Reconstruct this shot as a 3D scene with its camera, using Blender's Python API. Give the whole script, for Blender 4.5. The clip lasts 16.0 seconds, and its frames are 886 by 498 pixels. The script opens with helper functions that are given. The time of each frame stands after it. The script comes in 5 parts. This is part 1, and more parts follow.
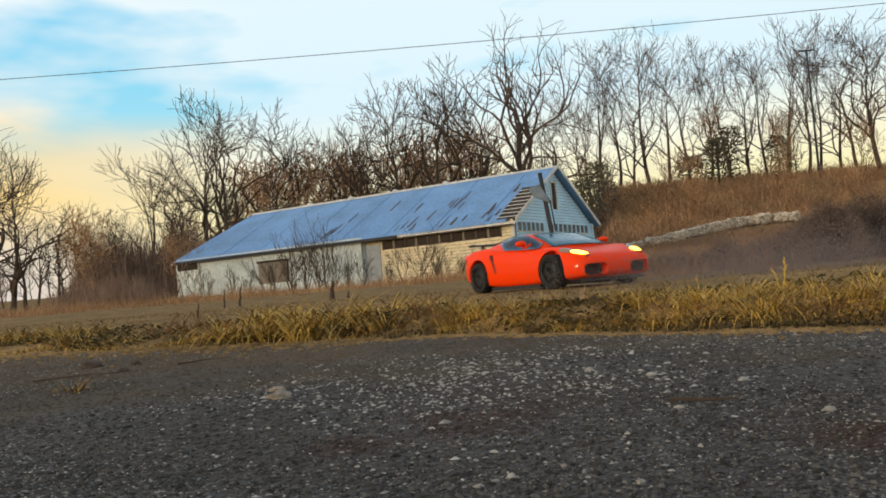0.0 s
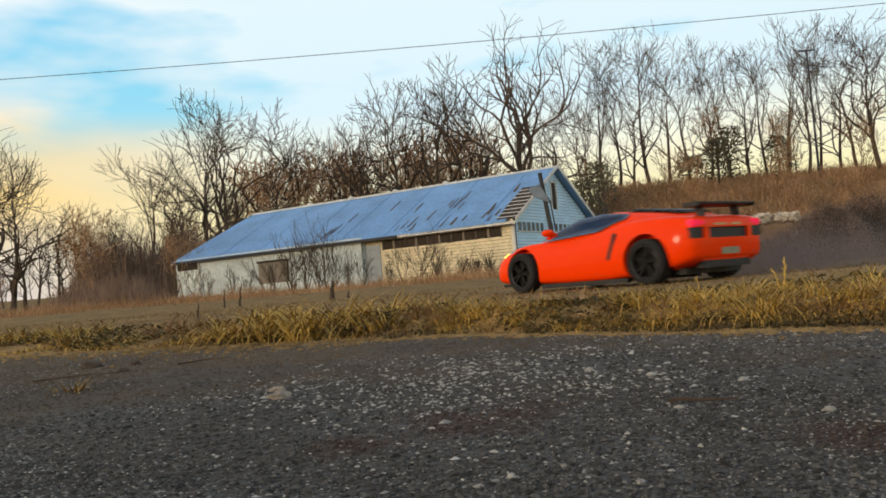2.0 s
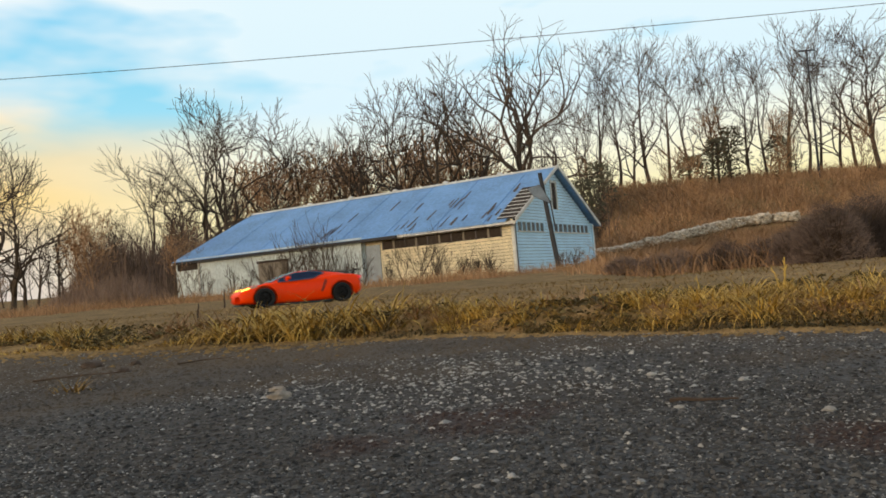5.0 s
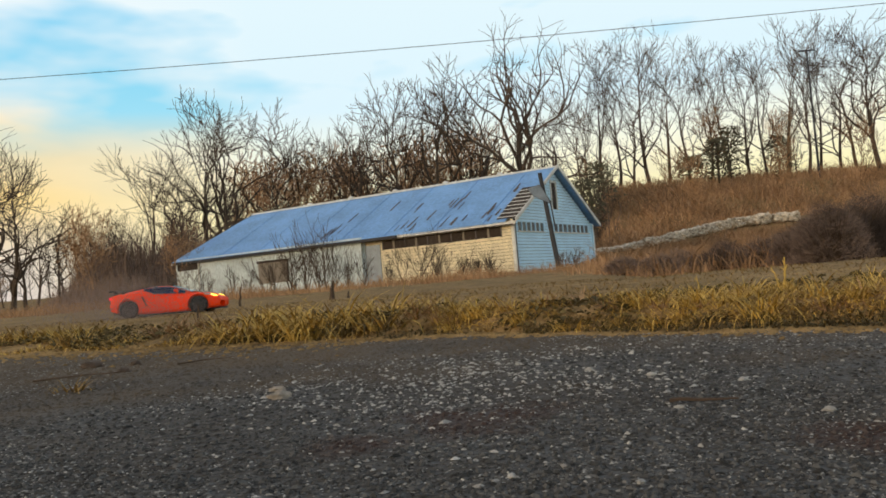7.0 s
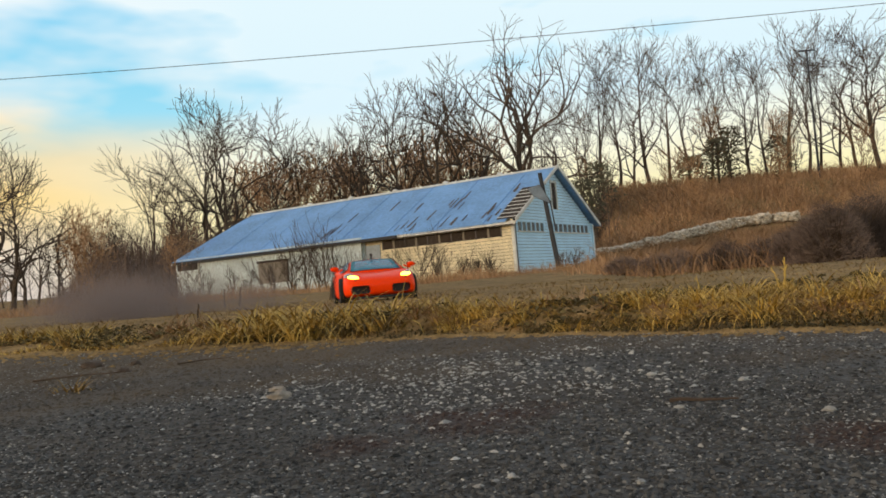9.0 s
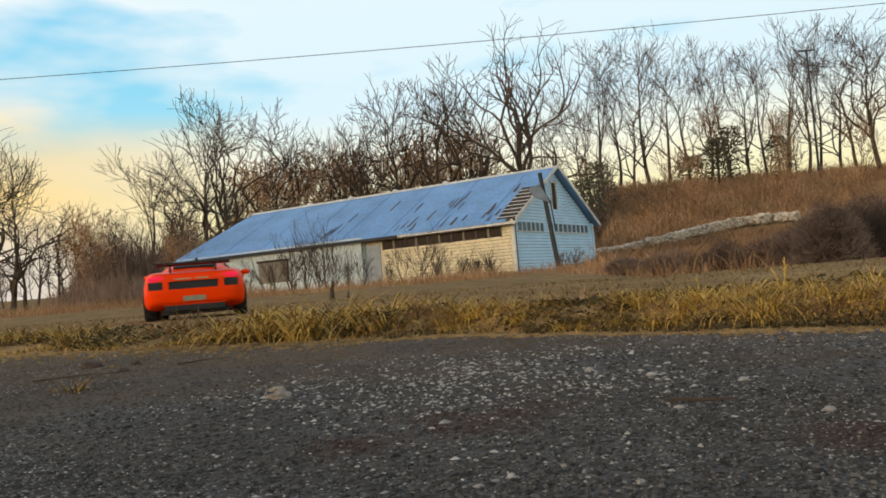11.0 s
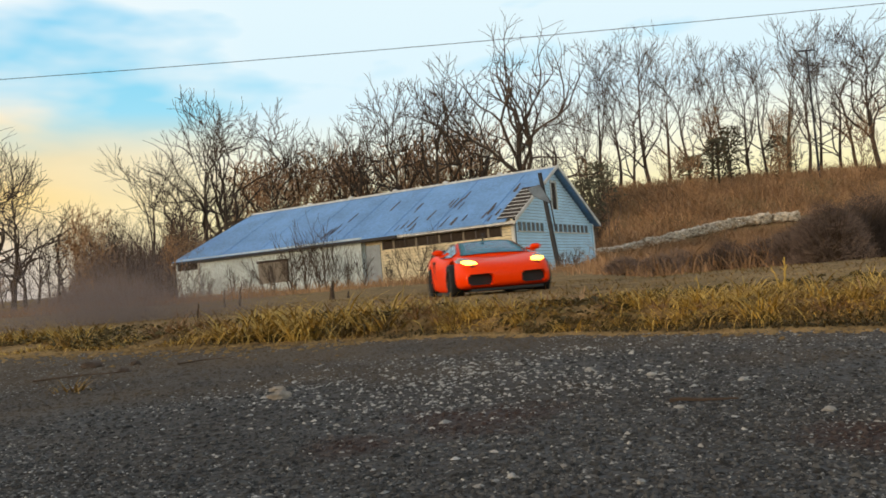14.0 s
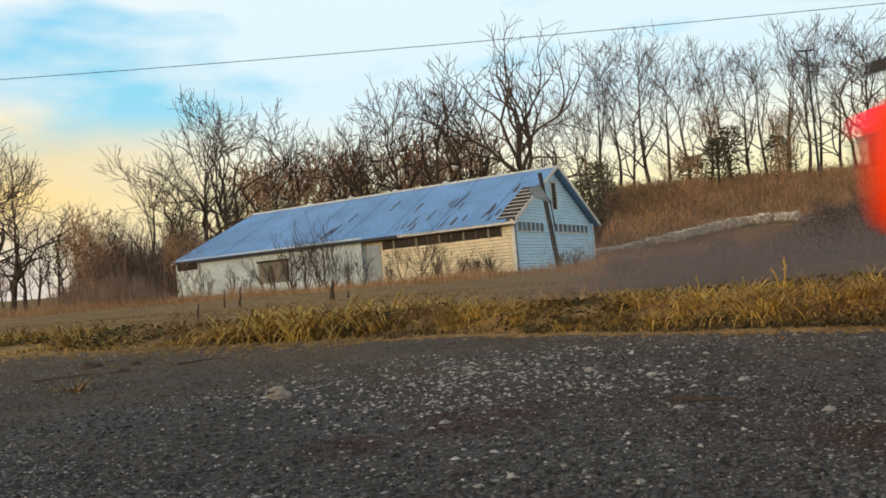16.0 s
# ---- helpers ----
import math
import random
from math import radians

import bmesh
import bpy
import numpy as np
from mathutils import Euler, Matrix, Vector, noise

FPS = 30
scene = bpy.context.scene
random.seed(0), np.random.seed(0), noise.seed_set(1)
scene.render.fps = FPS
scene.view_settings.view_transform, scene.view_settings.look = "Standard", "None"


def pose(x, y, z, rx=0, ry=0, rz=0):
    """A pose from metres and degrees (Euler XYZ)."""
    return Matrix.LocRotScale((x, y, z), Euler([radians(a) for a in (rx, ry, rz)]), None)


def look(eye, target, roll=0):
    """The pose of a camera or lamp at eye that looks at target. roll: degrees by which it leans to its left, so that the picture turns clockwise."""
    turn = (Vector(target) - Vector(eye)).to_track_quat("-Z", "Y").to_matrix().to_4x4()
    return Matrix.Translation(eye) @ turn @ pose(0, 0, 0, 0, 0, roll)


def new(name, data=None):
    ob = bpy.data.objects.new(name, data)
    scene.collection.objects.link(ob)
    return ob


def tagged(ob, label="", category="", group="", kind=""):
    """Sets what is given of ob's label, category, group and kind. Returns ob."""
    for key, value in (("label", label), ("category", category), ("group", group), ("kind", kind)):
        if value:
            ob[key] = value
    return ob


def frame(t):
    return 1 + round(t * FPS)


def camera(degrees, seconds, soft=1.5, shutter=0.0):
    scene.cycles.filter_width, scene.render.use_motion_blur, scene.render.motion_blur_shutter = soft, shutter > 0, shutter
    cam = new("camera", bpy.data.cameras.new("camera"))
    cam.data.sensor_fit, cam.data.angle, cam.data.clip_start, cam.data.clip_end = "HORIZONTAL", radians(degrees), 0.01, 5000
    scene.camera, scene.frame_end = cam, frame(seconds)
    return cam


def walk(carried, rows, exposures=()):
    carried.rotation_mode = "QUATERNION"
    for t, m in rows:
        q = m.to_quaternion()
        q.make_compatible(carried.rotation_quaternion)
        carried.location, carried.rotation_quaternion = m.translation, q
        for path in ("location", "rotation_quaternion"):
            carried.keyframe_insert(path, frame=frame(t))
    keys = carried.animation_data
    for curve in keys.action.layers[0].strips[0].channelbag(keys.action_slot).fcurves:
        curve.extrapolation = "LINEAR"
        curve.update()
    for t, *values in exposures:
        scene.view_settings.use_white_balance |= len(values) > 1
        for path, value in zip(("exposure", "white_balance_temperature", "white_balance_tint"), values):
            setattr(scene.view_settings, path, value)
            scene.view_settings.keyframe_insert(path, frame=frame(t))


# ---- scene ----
from mathutils.bvhtree import BVHTree

# ---- camera ----
EYE = (0.0, 0.0, 0.0276)
cam = camera(56.9, 16.0, soft=1.7, shutter=0.5)
SHOT = look(EYE, (0.0, 10.0, 0.486), -4.75)
walk(cam, [(0.0, SHOT), (16.0, SHOT)], exposures=[(0.0, 0.0), (16.0, 0.0)])

# ---- light ----
SUN_AZ, SUN_EL = radians(238), radians(11)   # azimuth from +Y, clockwise: behind the camera to its left
world = bpy.data.worlds.new("sky")
scene.world = world
world.use_nodes = True
wn, wl = world.node_tree.nodes, world.node_tree.links
wn.clear()


sky = wn.new("ShaderNodeTexSky")
sky.sky_type, sky.sun_disc = "NISHITA", False
sky.sun_elevation, sky.sun_rotation = SUN_EL, SUN_AZ
sky.air_density, sky.dust_density = 1.0, 1.5
tc = wn.new("ShaderNodeTexCoord")
sep = wn.new("ShaderNodeSeparateXYZ")
wl.new(tc.outputs["Generated"], sep.inputs[0])
# thin evening cloud: pale high up, cream towards the horizon
def ramp(stops):
    n = wn.new("ShaderNodeValToRGB")
    e = n.color_ramp.elements
    e[0].position, e[0].color = stops[0][0], (*stops[0][1], 1)
    e[1].position, e[1].color = stops[-1][0], (*stops[-1][1], 1)
    for p, c in stops[1:-1]:
        e.new(p).color = (*c, 1)
    wl.new(sep.outputs["Z"], n.inputs[0])
    return n


warm = ramp(((0.0, (0.74, 0.66, 0.62)), (0.07, (0.82, 0.72, 0.58)), (0.13, (1.0, 0.74, 0.32)), (0.205, (1.0, 0.82, 0.50)), (0.25, (1.0, 0.97, 0.92)), (0.33, (0.94, 0.99, 1.0)),
             (0.55, (0.64, 0.61, 0.58)), (1.0, (0.44, 0.42, 0.40))))
cool = ramp(((0.0, (0.92, 0.74, 0.34)), (0.09, (1.0, 0.90, 0.48)), (0.15, (0.98, 0.96, 0.76)), (0.22, (0.74, 0.92, 1.0)), (0.34, (0.78, 0.94, 1.0)),
             (0.55, (0.48, 0.58, 0.70)), (1.0, (0.40, 0.43, 0.47))))
across = wn.new("ShaderNodeMapRange")
across.inputs["From Min"].default_value, across.inputs["From Max"].default_value = -0.46, -0.20
wl.new(sep.outputs["X"], across.inputs[0])
cloud = wn.new("ShaderNodeMix")   # warm towards the set sun, cool away from it
cloud.data_type = "RGBA"
wl.new(across.outputs[0], cloud.inputs[0])
wl.new(warm.outputs[0], cloud.inputs[6])
wl.new(cool.outputs[0], cloud.inputs[7])
clear = ramp(((0.0, (0.92, 0.72, 0.40)), (0.175, (0.98, 0.82, 0.48)), (0.225, (0.38, 0.82, 1.0)), (0.34, (0.16, 0.68, 1.0)), (0.6, (0.3, 0.45, 0.6)), (1.0, (0.22, 0.3, 0.4))))
scl = wn.new("ShaderNodeMapping")
scl.inputs["Scale"].default_value = (1.0, 1.0, 3.0)
wl.new(tc.outputs["Generated"], scl.inputs[0])
nz = wn.new("ShaderNodeTexNoise")
nz.inputs["Scale"].default_value, nz.inputs["Detail"].default_value = 3.2, 4.0
wl.new(scl.outputs[0], nz.inputs["Vector"])
# the widest clear gap lies to the left, low over the trees
off = wn.new("ShaderNodeVectorMath")
off.operation = "SUBTRACT"
wl.new(scl.outputs[0], off.inputs[0])
off.inputs[1].default_value = (-0.30, 0.92, 0.72)
gl = wn.new("ShaderNodeVectorMath")
gl.operation = "LENGTH"
wl.new(off.outputs[0], gl.inputs[0])
near_gap = wn.new("ShaderNodeMapRange")
near_gap.inputs["From Min"].default_value, near_gap.inputs["From Max"].default_value = 0.02, 0.36
near_gap.inputs["To Min"].default_value, near_gap.inputs["To Max"].default_value = -0.25, 0.05
wl.new(gl.outputs["Value"], near_gap.inputs[0])
tot = wn.new("ShaderNodeMath")
tot.operation = "ADD"
wl.new(nz.outputs[0], tot.inputs[0])
wl.new(near_gap.outputs[0], tot.inputs[1])
gap = wn.new("ShaderNodeMapRange")
gap.inputs["From Min"].default_value, gap.inputs["From Max"].default_value = 0.29, 0.46
wl.new(tot.outputs[0], gap.inputs[0])
blue = wn.new("ShaderNodeMix")
blue.data_type = "RGBA"
blue.blend_type = "MULTIPLY"
blue.inputs[0].default_value = 1.0
wl.new(sky.outputs[0], blue.inputs[6])
blue.inputs[7].default_value = (0.10, 0.15, 0.18, 1)
hz = wn.new("ShaderNodeMix")     # clear gaps: sky seen through a thin veil
hz.data_type = "RGBA"
hz.inputs[0].default_value = 0.85
wl.new(blue.outputs[2], hz.inputs[6])
wl.new(clear.outputs[0], hz.inputs[7])
mixc = wn.new("ShaderNodeMix")
mixc.data_type = "RGBA"
wl.new(gap.outputs[0], mixc.inputs[0])
wl.new(hz.outputs[2], mixc.inputs[6])
wl.new(cloud.outputs[2], mixc.inputs[7])
bg = wn.new("ShaderNodeBackground")
bg.inputs[1].default_value = 1.0
wl.new(mixc.outputs[2], bg.inputs[0])
wout = wn.new("ShaderNodeOutputWorld")
wl.new(bg.outputs[0], wout.inputs[0])

sun = new("sun", bpy.data.lights.new("sun", "SUN"))
sun.data.energy, sun.data.angle, sun.data.color = 1.55, radians(10), (1.0, 0.78, 0.5)
sd = Vector((math.sin(SUN_AZ) * math.cos(SUN_EL), math.cos(SUN_AZ) * math.cos(SUN_EL), math.sin(SUN_EL)))
sun.rotation_euler = sd.to_track_quat("Z", "Y").to_euler()


# ---- materials ----
def material(name, color, rough=0.7, metal=0.0, vary=0.25, scale=20.0, fine=120.0, bump=0.2, dark=None, coat=0.0,
             emit=None, rnd=0.0, spec=0.5):
    """Principled material with two scales of noise in its colour and a bump."""
    m = bpy.data.materials.new(name)
    m.use_nodes = True
    n, l = m.node_tree.nodes, m.node_tree.links
    b = n["Principled BSDF"]
    b.inputs["Roughness"].default_value, b.inputs["Metallic"].default_value = rough, metal
    b.inputs["Coat Weight"].default_value = coat
    b.inputs["Coat Roughness"].default_value = 0.08
    b.inputs["Specular IOR Level"].default_value = spec
    if emit:
        b.inputs["Emission Color"].default_value, b.inputs["Emission Strength"].default_value = (*emit[0], 1), emit[1]
    tx = n.new("ShaderNodeTexCoord")
    a = n.new("ShaderNodeTexNoise")
    a.inputs["Scale"].default_value, a.inputs["Detail"].default_value = scale, 5
    f = n.new("ShaderNodeTexNoise")
    f.inputs["Scale"].default_value, f.inputs["Detail"].default_value = fine, 3
    l.new(tx.outputs["Object"], a.inputs["Vector"])
    l.new(tx.outputs["Object"], f.inputs["Vector"])
    add = n.new("ShaderNodeMath")
    add.operation = "ADD"
    l.new(a.outputs[0], add.inputs[0])
    l.new(f.outputs[0], add.inputs[1])
    ramp = n.new("ShaderNodeValToRGB")
    lo = dark or tuple(c * (1 - vary) for c in color)
    hi = tuple(min(1, c * (1 + vary)) for c in color)
    ramp.color_ramp.elements[0].position, ramp.color_ramp.elements[0].color = 0.36, (*lo, 1)
    ramp.color_ramp.elements[1].position, ramp.color_ramp.elements[1].color = 0.64, (*hi, 1)
    half = n.new("ShaderNodeMath")
    half.operation = "MULTIPLY"
    half.inputs[1].default_value = 0.5
    l.new(add.outputs[0], half.inputs[0])
    l.new(half.outputs[0], ramp.inputs[0])
    out = ramp.outputs[0]
    if rnd:
        g = n.new("ShaderNodeNewGeometry")
        o = n.new("ShaderNodeObjectInfo")
        s = n.new("ShaderNodeMath")
        s.operation = "ADD"
        l.new(g.outputs["Random Per Island"], s.inputs[0])
        l.new(o.outputs["Random"], s.inputs[1])
        mr = n.new("ShaderNodeMapRange")
        mr.inputs["From Max"].default_value = 2.0
        mr.inputs["To Min"].default_value, mr.inputs["To Max"].default_value = 1 - rnd, 1 + rnd
        l.new(s.outputs[0], mr.inputs[0])
        mul = n.new("ShaderNodeVectorMath")
        mul.operation = "SCALE"
        l.new(out, mul.inputs[0])
        l.new(mr.outputs[0], mul.inputs["Scale"])
        out = mul.outputs[0]
    l.new(out, b.inputs["Base Color"])
    if bump:
        bp = n.new("ShaderNodeBump")
        bp.inputs["Strength"].default_value = bump
        bp.inputs["Distance"].default_value = 0.4 / fine
        l.new(f.outputs[0], bp.inputs["Height"])
        l.new(bp.outputs[0], b.inputs["Normal"])
    return m


ASPHALT = material("asphalt", (0.07, 0.068, 0.066), 0.95, vary=0.75, scale=7, fine=260, bump=0.9, dark=(0.042, 0.030, 0.021), spec=0.2)


def soil_stains(m):
    """Earth washed over the asphalt: a ragged brown film along its far left edge and two rusty patches."""
    n, l = m.node_tree.nodes, m.node_tree.links
    b = n["Principled BSDF"]
    base = b.inputs["Base Color"].links[0].from_socket
    tx = n.new("ShaderNodeTexCoord")
    xyz = n.new("ShaderNodeSeparateXYZ")
    l.new(tx.outputs["Object"], xyz.inputs[0])

    def op(kind, p, q):
        k = n.new("ShaderNodeMath")
        k.operation = kind
        for i, v in enumerate((p, q)):
            if isinstance(v, (int, float)):
                k.inputs[i].default_value = v
            else:
                l.new(v, k.inputs[i])
        return k.outputs[0]

    def cloud(scale, detail):
        t = n.new("ShaderNodeTexNoise")
        t.inputs["Scale"].default_value, t.inputs["Detail"].default_value = scale, detail
        l.new(tx.outputs["Object"], t.inputs["Vector"])
        return t.outputs[0]

    def lay(under, amount, color, lo, hi, top):
        r = n.new("ShaderNodeMapRange")
        r.inputs["From Min"].default_value, r.inputs["From Max"].default_value = lo, hi
        r.inputs["To Max"].default_value = top
        l.new(amount, r.inputs[0])
        k = n.new("ShaderNodeMix")
        k.data_type = "RGBA"
        l.new(r.outputs[0], k.inputs[0])
        l.new(under, k.inputs[6])
        k.inputs[7].default_value = (*color, 1)
        return k.outputs[2]

    # distance to the earth edge on the left: small where y comes near 0.71 - 0.62 x
    gap = op("SUBTRACT", op("ADD", xyz.outputs["Y"], op("MULTIPLY", xyz.outputs["X"], 0.62)), 0.71)
    film = op("SUBTRACT", op("ADD", op("MULTIPLY", gap, 1.3), cloud(9, 6)), op("MULTIPLY", xyz.outputs["X"], 0.9))
    out = lay(base, film, (0.115, 0.083, 0.054), 0.02, 0.36, 0.8)
    out = lay(out, cloud(5, 6), (0.06, 0.05, 0.042), 0.48, 0.70, 0.6)
    for px, py, r in ((0.0, 0.262, 0.035), (0.095, 0.188, 0.022), (-0.03, 0.235, 0.02)):
        dx, dy = op("SUBTRACT", xyz.outputs["X"], px), op("SUBTRACT", xyz.outputs["Y"], py)
        d = op("SQRT", op("ADD", op("MULTIPLY", dx, dx), op("MULTIPLY", dy, dy)), 0.0)
        spot = op("SUBTRACT", cloud(40, 4), op("DIVIDE", d, r * 2))
        out = lay(out, spot, (0.06, 0.028, 0.02), 0.0, 0.3, 0.5)
    l.new(out, b.inputs["Base Color"])


SOIL = material("soil", (0.23, 0.15, 0.068), 1.0, vary=0.6, scale=2.2, fine=60, bump=0.8, spec=0.1)
GRIT = material("grit", (0.108, 0.104, 0.10), 0.95, vary=0.25, scale=60, fine=400, bump=0.3, rnd=0.85, spec=0.2)
PALEGRIT = material("pale_grit", (0.27, 0.255, 0.235), 0.9, vary=0.25, scale=60, fine=500, bump=0.3, rnd=0.6)
STONE = material("stone", (0.24, 0.20, 0.16), 0.95, vary=0.4, scale=40, fine=300, bump=0.6)
STRAW = material("straw", (0.47, 0.30, 0.065), 0.85, vary=0.35, scale=15, fine=120, bump=0.1, rnd=0.6)
DULLSTRAW = material("dull_straw", (0.21, 0.125, 0.035), 0.9, vary=0.4, scale=15, fine=120, bump=0.1, rnd=0.6)
WEED = material("dark_weed", (0.11, 0.08, 0.028), 0.95, vary=0.45, scale=15, fine=120, bump=0.1, rnd=0.6)
STEM = material("dead_stem", (0.07, 0.045, 0.03), 0.95, vary=0.4, scale=20, fine=90, bump=0.2)
BARK = material("bark", (0.07, 0.048, 0.032), 0.95, vary=0.45, scale=0.8, fine=9, bump=0.4, rnd=0.3)
BARKLIGHT = material("pale_bark", (0.14, 0.095, 0.055), 0.95, vary=0.4, scale=0.8, fine=9, bump=0.4, rnd=0.3)
# both brush browns are lightened to hold the dusty haze of the distance
BRUSH = material("brush", (0.32, 0.19, 0.105), 1.0, vary=0.5, scale=0.4, fine=5, bump=0.0, rnd=0.7, spec=0.1)
DARKBRUSH = material("dark_brush", (0.19, 0.132, 0.102), 1.0, vary=0.4, scale=2, fine=20, bump=0.0, rnd=0.6, spec=0.1)
CEDAR = material("cedar", (0.12, 0.105, 0.065), 1.0, vary=0.4, scale=2, fine=12, bump=0.0, rnd=0.5, spec=0.1)
# siding colours hold the light: sun-warmed cream on the long side, blue-shaded white elsewhere
LITCREAM = material("cream_siding", (0.68, 0.58, 0.39), 0.7, vary=0.28, scale=1.2, fine=14, bump=0.15, rnd=0.06)
SHADEWHITE = material("white_siding", (0.52, 0.74, 0.93), 0.65, vary=0.12, scale=1.0, fine=14, bump=0.15, rnd=0.05)
BLOCKWALL = material("painted_block", (0.60, 0.66, 0.66), 0.85, vary=0.25, scale=0.7, fine=9, bump=0.3)
TRIM = material("weathered_trim", (0.66, 0.64, 0.60), 0.75, vary=0.25, scale=2, fine=20, bump=0.15)
ROOF = material("roof_metal", (0.17, 0.34, 0.62), 0.5, metal=0.1, vary=0.22, scale=0.5, fine=6, bump=0.1, rnd=0.03)
RUST = material("dark_roof_patch", (0.10, 0.085, 0.085), 0.9, vary=0.5, scale=2, fine=20, bump=0.2)
# near-black for dark timber and for shade painted between boards and in openings
WOODSHADE = material("dark_interior", (0.04, 0.027, 0.02), 0.95, vary=0.4, scale=2, fine=20, bump=0.1)
PANE = material("dusty_pane", (0.10, 0.12, 0.14), 0.2, vary=0.3, scale=3, fine=30, bump=0.05)
POLE = material("dark_pole", (0.035, 0.035, 0.04), 0.8, vary=0.4, scale=3, fine=30, bump=0.2)
TIN = material("grey_tin", (0.20, 0.23, 0.27), 0.5, metal=0.3, vary=0.3, scale=2, fine=20, bump=0.1)
PAINT = material("orange_paint", (1.0, 0.05, 0.0), 0.5, vary=0.04, scale=10, fine=60, bump=0.0, coat=0.22, spec=0.04)
BLACK = material("black_plastic", (0.012, 0.012, 0.014), 0.55, vary=0.3, scale=40, fine=300, bump=0.05)
RUBBER = material("rubber", (0.008, 0.008, 0.009), 0.85, vary=0.4, scale=30, fine=250, bump=0.15)
RIM = material("dark_rim", (0.012, 0.012, 0.014), 0.5, metal=0.7, vary=0.3, scale=40, fine=200, bump=0.0)
SILVER = material("silver", (0.06, 0.06, 0.065), 0.4, metal=0.9, vary=0.1, scale=40, fine=200, bump=0.0)
# both glasses have the sky's reflected blue mixed into their base colour
TINT = material("tinted_glass", (0.008, 0.026, 0.085), 0.06, vary=0.2, scale=5, fine=50, bump=0.0, coat=0.4, spec=0.3)
SHIELD = material("windscreen_glass", (0.06, 0.26, 0.36), 0.05, vary=0.2, scale=5, fine=50, bump=0.0, coat=1.0, spec=1.0)
RED = material("tail_lens", (0.8, 0.012, 0.06), 0.25, vary=0.1, scale=30, fine=200, bump=0.0, coat=0.5, emit=((1.0, 0.02, 0.08), 0.5))
LAMPON = material("headlamp_glow", (0.8, 0.5, 0.1), 0.3, vary=0.05, scale=30, fine=200, bump=0.0, emit=((1.0, 0.58, 0.06), 6.0))
LENS = material("headlamp_lens", (0.52, 0.27, 0.12), 0.15, vary=0.1, scale=30, fine=200, bump=0.0, coat=1.0)
PLATE = material("plate", (0.27, 0.25, 0.16), 0.5, vary=0.2, scale=60, fine=300, bump=0.0)
DUST = bpy.data.materials.new("dust")      # fine grains: light passes through and round them
DUST.use_nodes = True
dn, dl = DUST.node_tree.nodes, DUST.node_tree.links
dn.remove(dn["Principled BSDF"])
grain, glow, both = dn.new("ShaderNodeBsdfDiffuse"), dn.new("ShaderNodeBsdfTranslucent"), dn.new("ShaderNodeMixShader")
grain.inputs[0].default_value = glow.inputs[0].default_value = (0.28, 0.235, 0.23, 1)
dl.new(grain.outputs[0], both.inputs[1])
dl.new(glow.outputs[0], both.inputs[2])
dl.new(both.outputs[0], dn["Material Output"].inputs[0])
soil_stains(ASPHALT)
soil_stains(GRIT)
WALLSTONE = material("pale_stone", (0.46, 0.39, 0.31), 0.95, vary=0.4, scale=1.0, fine=8, bump=0.3, rnd=0.5)


# ---- mesh helpers ----
def obj(name, verts, faces, mat, parent=None, label="", smooth=False):
    me = bpy.data.meshes.new(name)
    me.from_pydata([tuple(v) for v in verts], [], faces)
    me.materials.append(mat)
    if smooth:
        me.polygons.foreach_set("use_smooth", [True] * len(me.polygons))
    me.update()
    ob = new(name, me)
    if parent:
        ob.parent = parent
    if label:
        ob["label"] = label
    return ob


def part(name, bm, mat, parent, label="", smooth=False):
    me = bpy.data.meshes.new(name)
    bm.normal_update()
    bm.to_mesh(me)
    bm.free()
    me.materials.append(mat)
    if smooth:
        me.polygons.foreach_set("use_smooth", [True] * len(me.polygons))
    ob = new(name, me)
    if parent:
        ob.parent = parent
    if label:
        ob["label"] = label
    return ob


def box(bm, c, s, m=None, bevel=0.0):
    r = bmesh.ops.create_cube(bm, size=1.0, matrix=(m or Matrix()) @ Matrix.Translation(c) @ Matrix.Diagonal((*s, 1)))
    if bevel:
        ed = {e for v in r["verts"] for e in v.link_edges}
        bmesh.ops.bevel(bm, geom=list(ed), offset=bevel, segments=1, affect="EDGES")


def boxpart(name, c, s, mat, parent, label="", bevel=0.0, m=None):
    bm = bmesh.new()
    box(bm, c, s, m, bevel)
    return part(name, bm, mat, parent, label)


def tube(V, F, a, b, ra, rb, n=4):
    """Adds a tapered tube from a to b."""
    a, b = Vector(a), Vector(b)
    d = (b - a)
    if d.length < 1e-6:
        return
    d.normalize()
    u = d.orthogonal().normalized()
    w = d.cross(u)
    i0 = len(V)
    for p, r in ((a, ra), (b, rb)):
        for k in range(n):
            t = 2 * math.pi * k / n
            V.append(p + (u * math.cos(t) + w * math.sin(t)) * r)
    for k in range(n):
        j = (k + 1) % n
        F.append((i0 + k, i0 + j, i0 + n + j, i0 + n + k))


def smooth01(t):
    t = max(0.0, min(1.0, t))
    return t * t * (3 - 2 * t)


# ---- ground ----
def edge_y(x):
    """Depth of the ragged edge between old asphalt and the grassy dirt."""
    e = 0.71 - (1.05 * x if x > 0 else 0.62 * x)
    e = max(e, 0.16) if x > 0 else min(e, 3.0)
    return e + 0.025 * noise.noise((x * 9, 3.1, 0)) + 0.012 * noise.noise((x * 31, 7.7, 0))


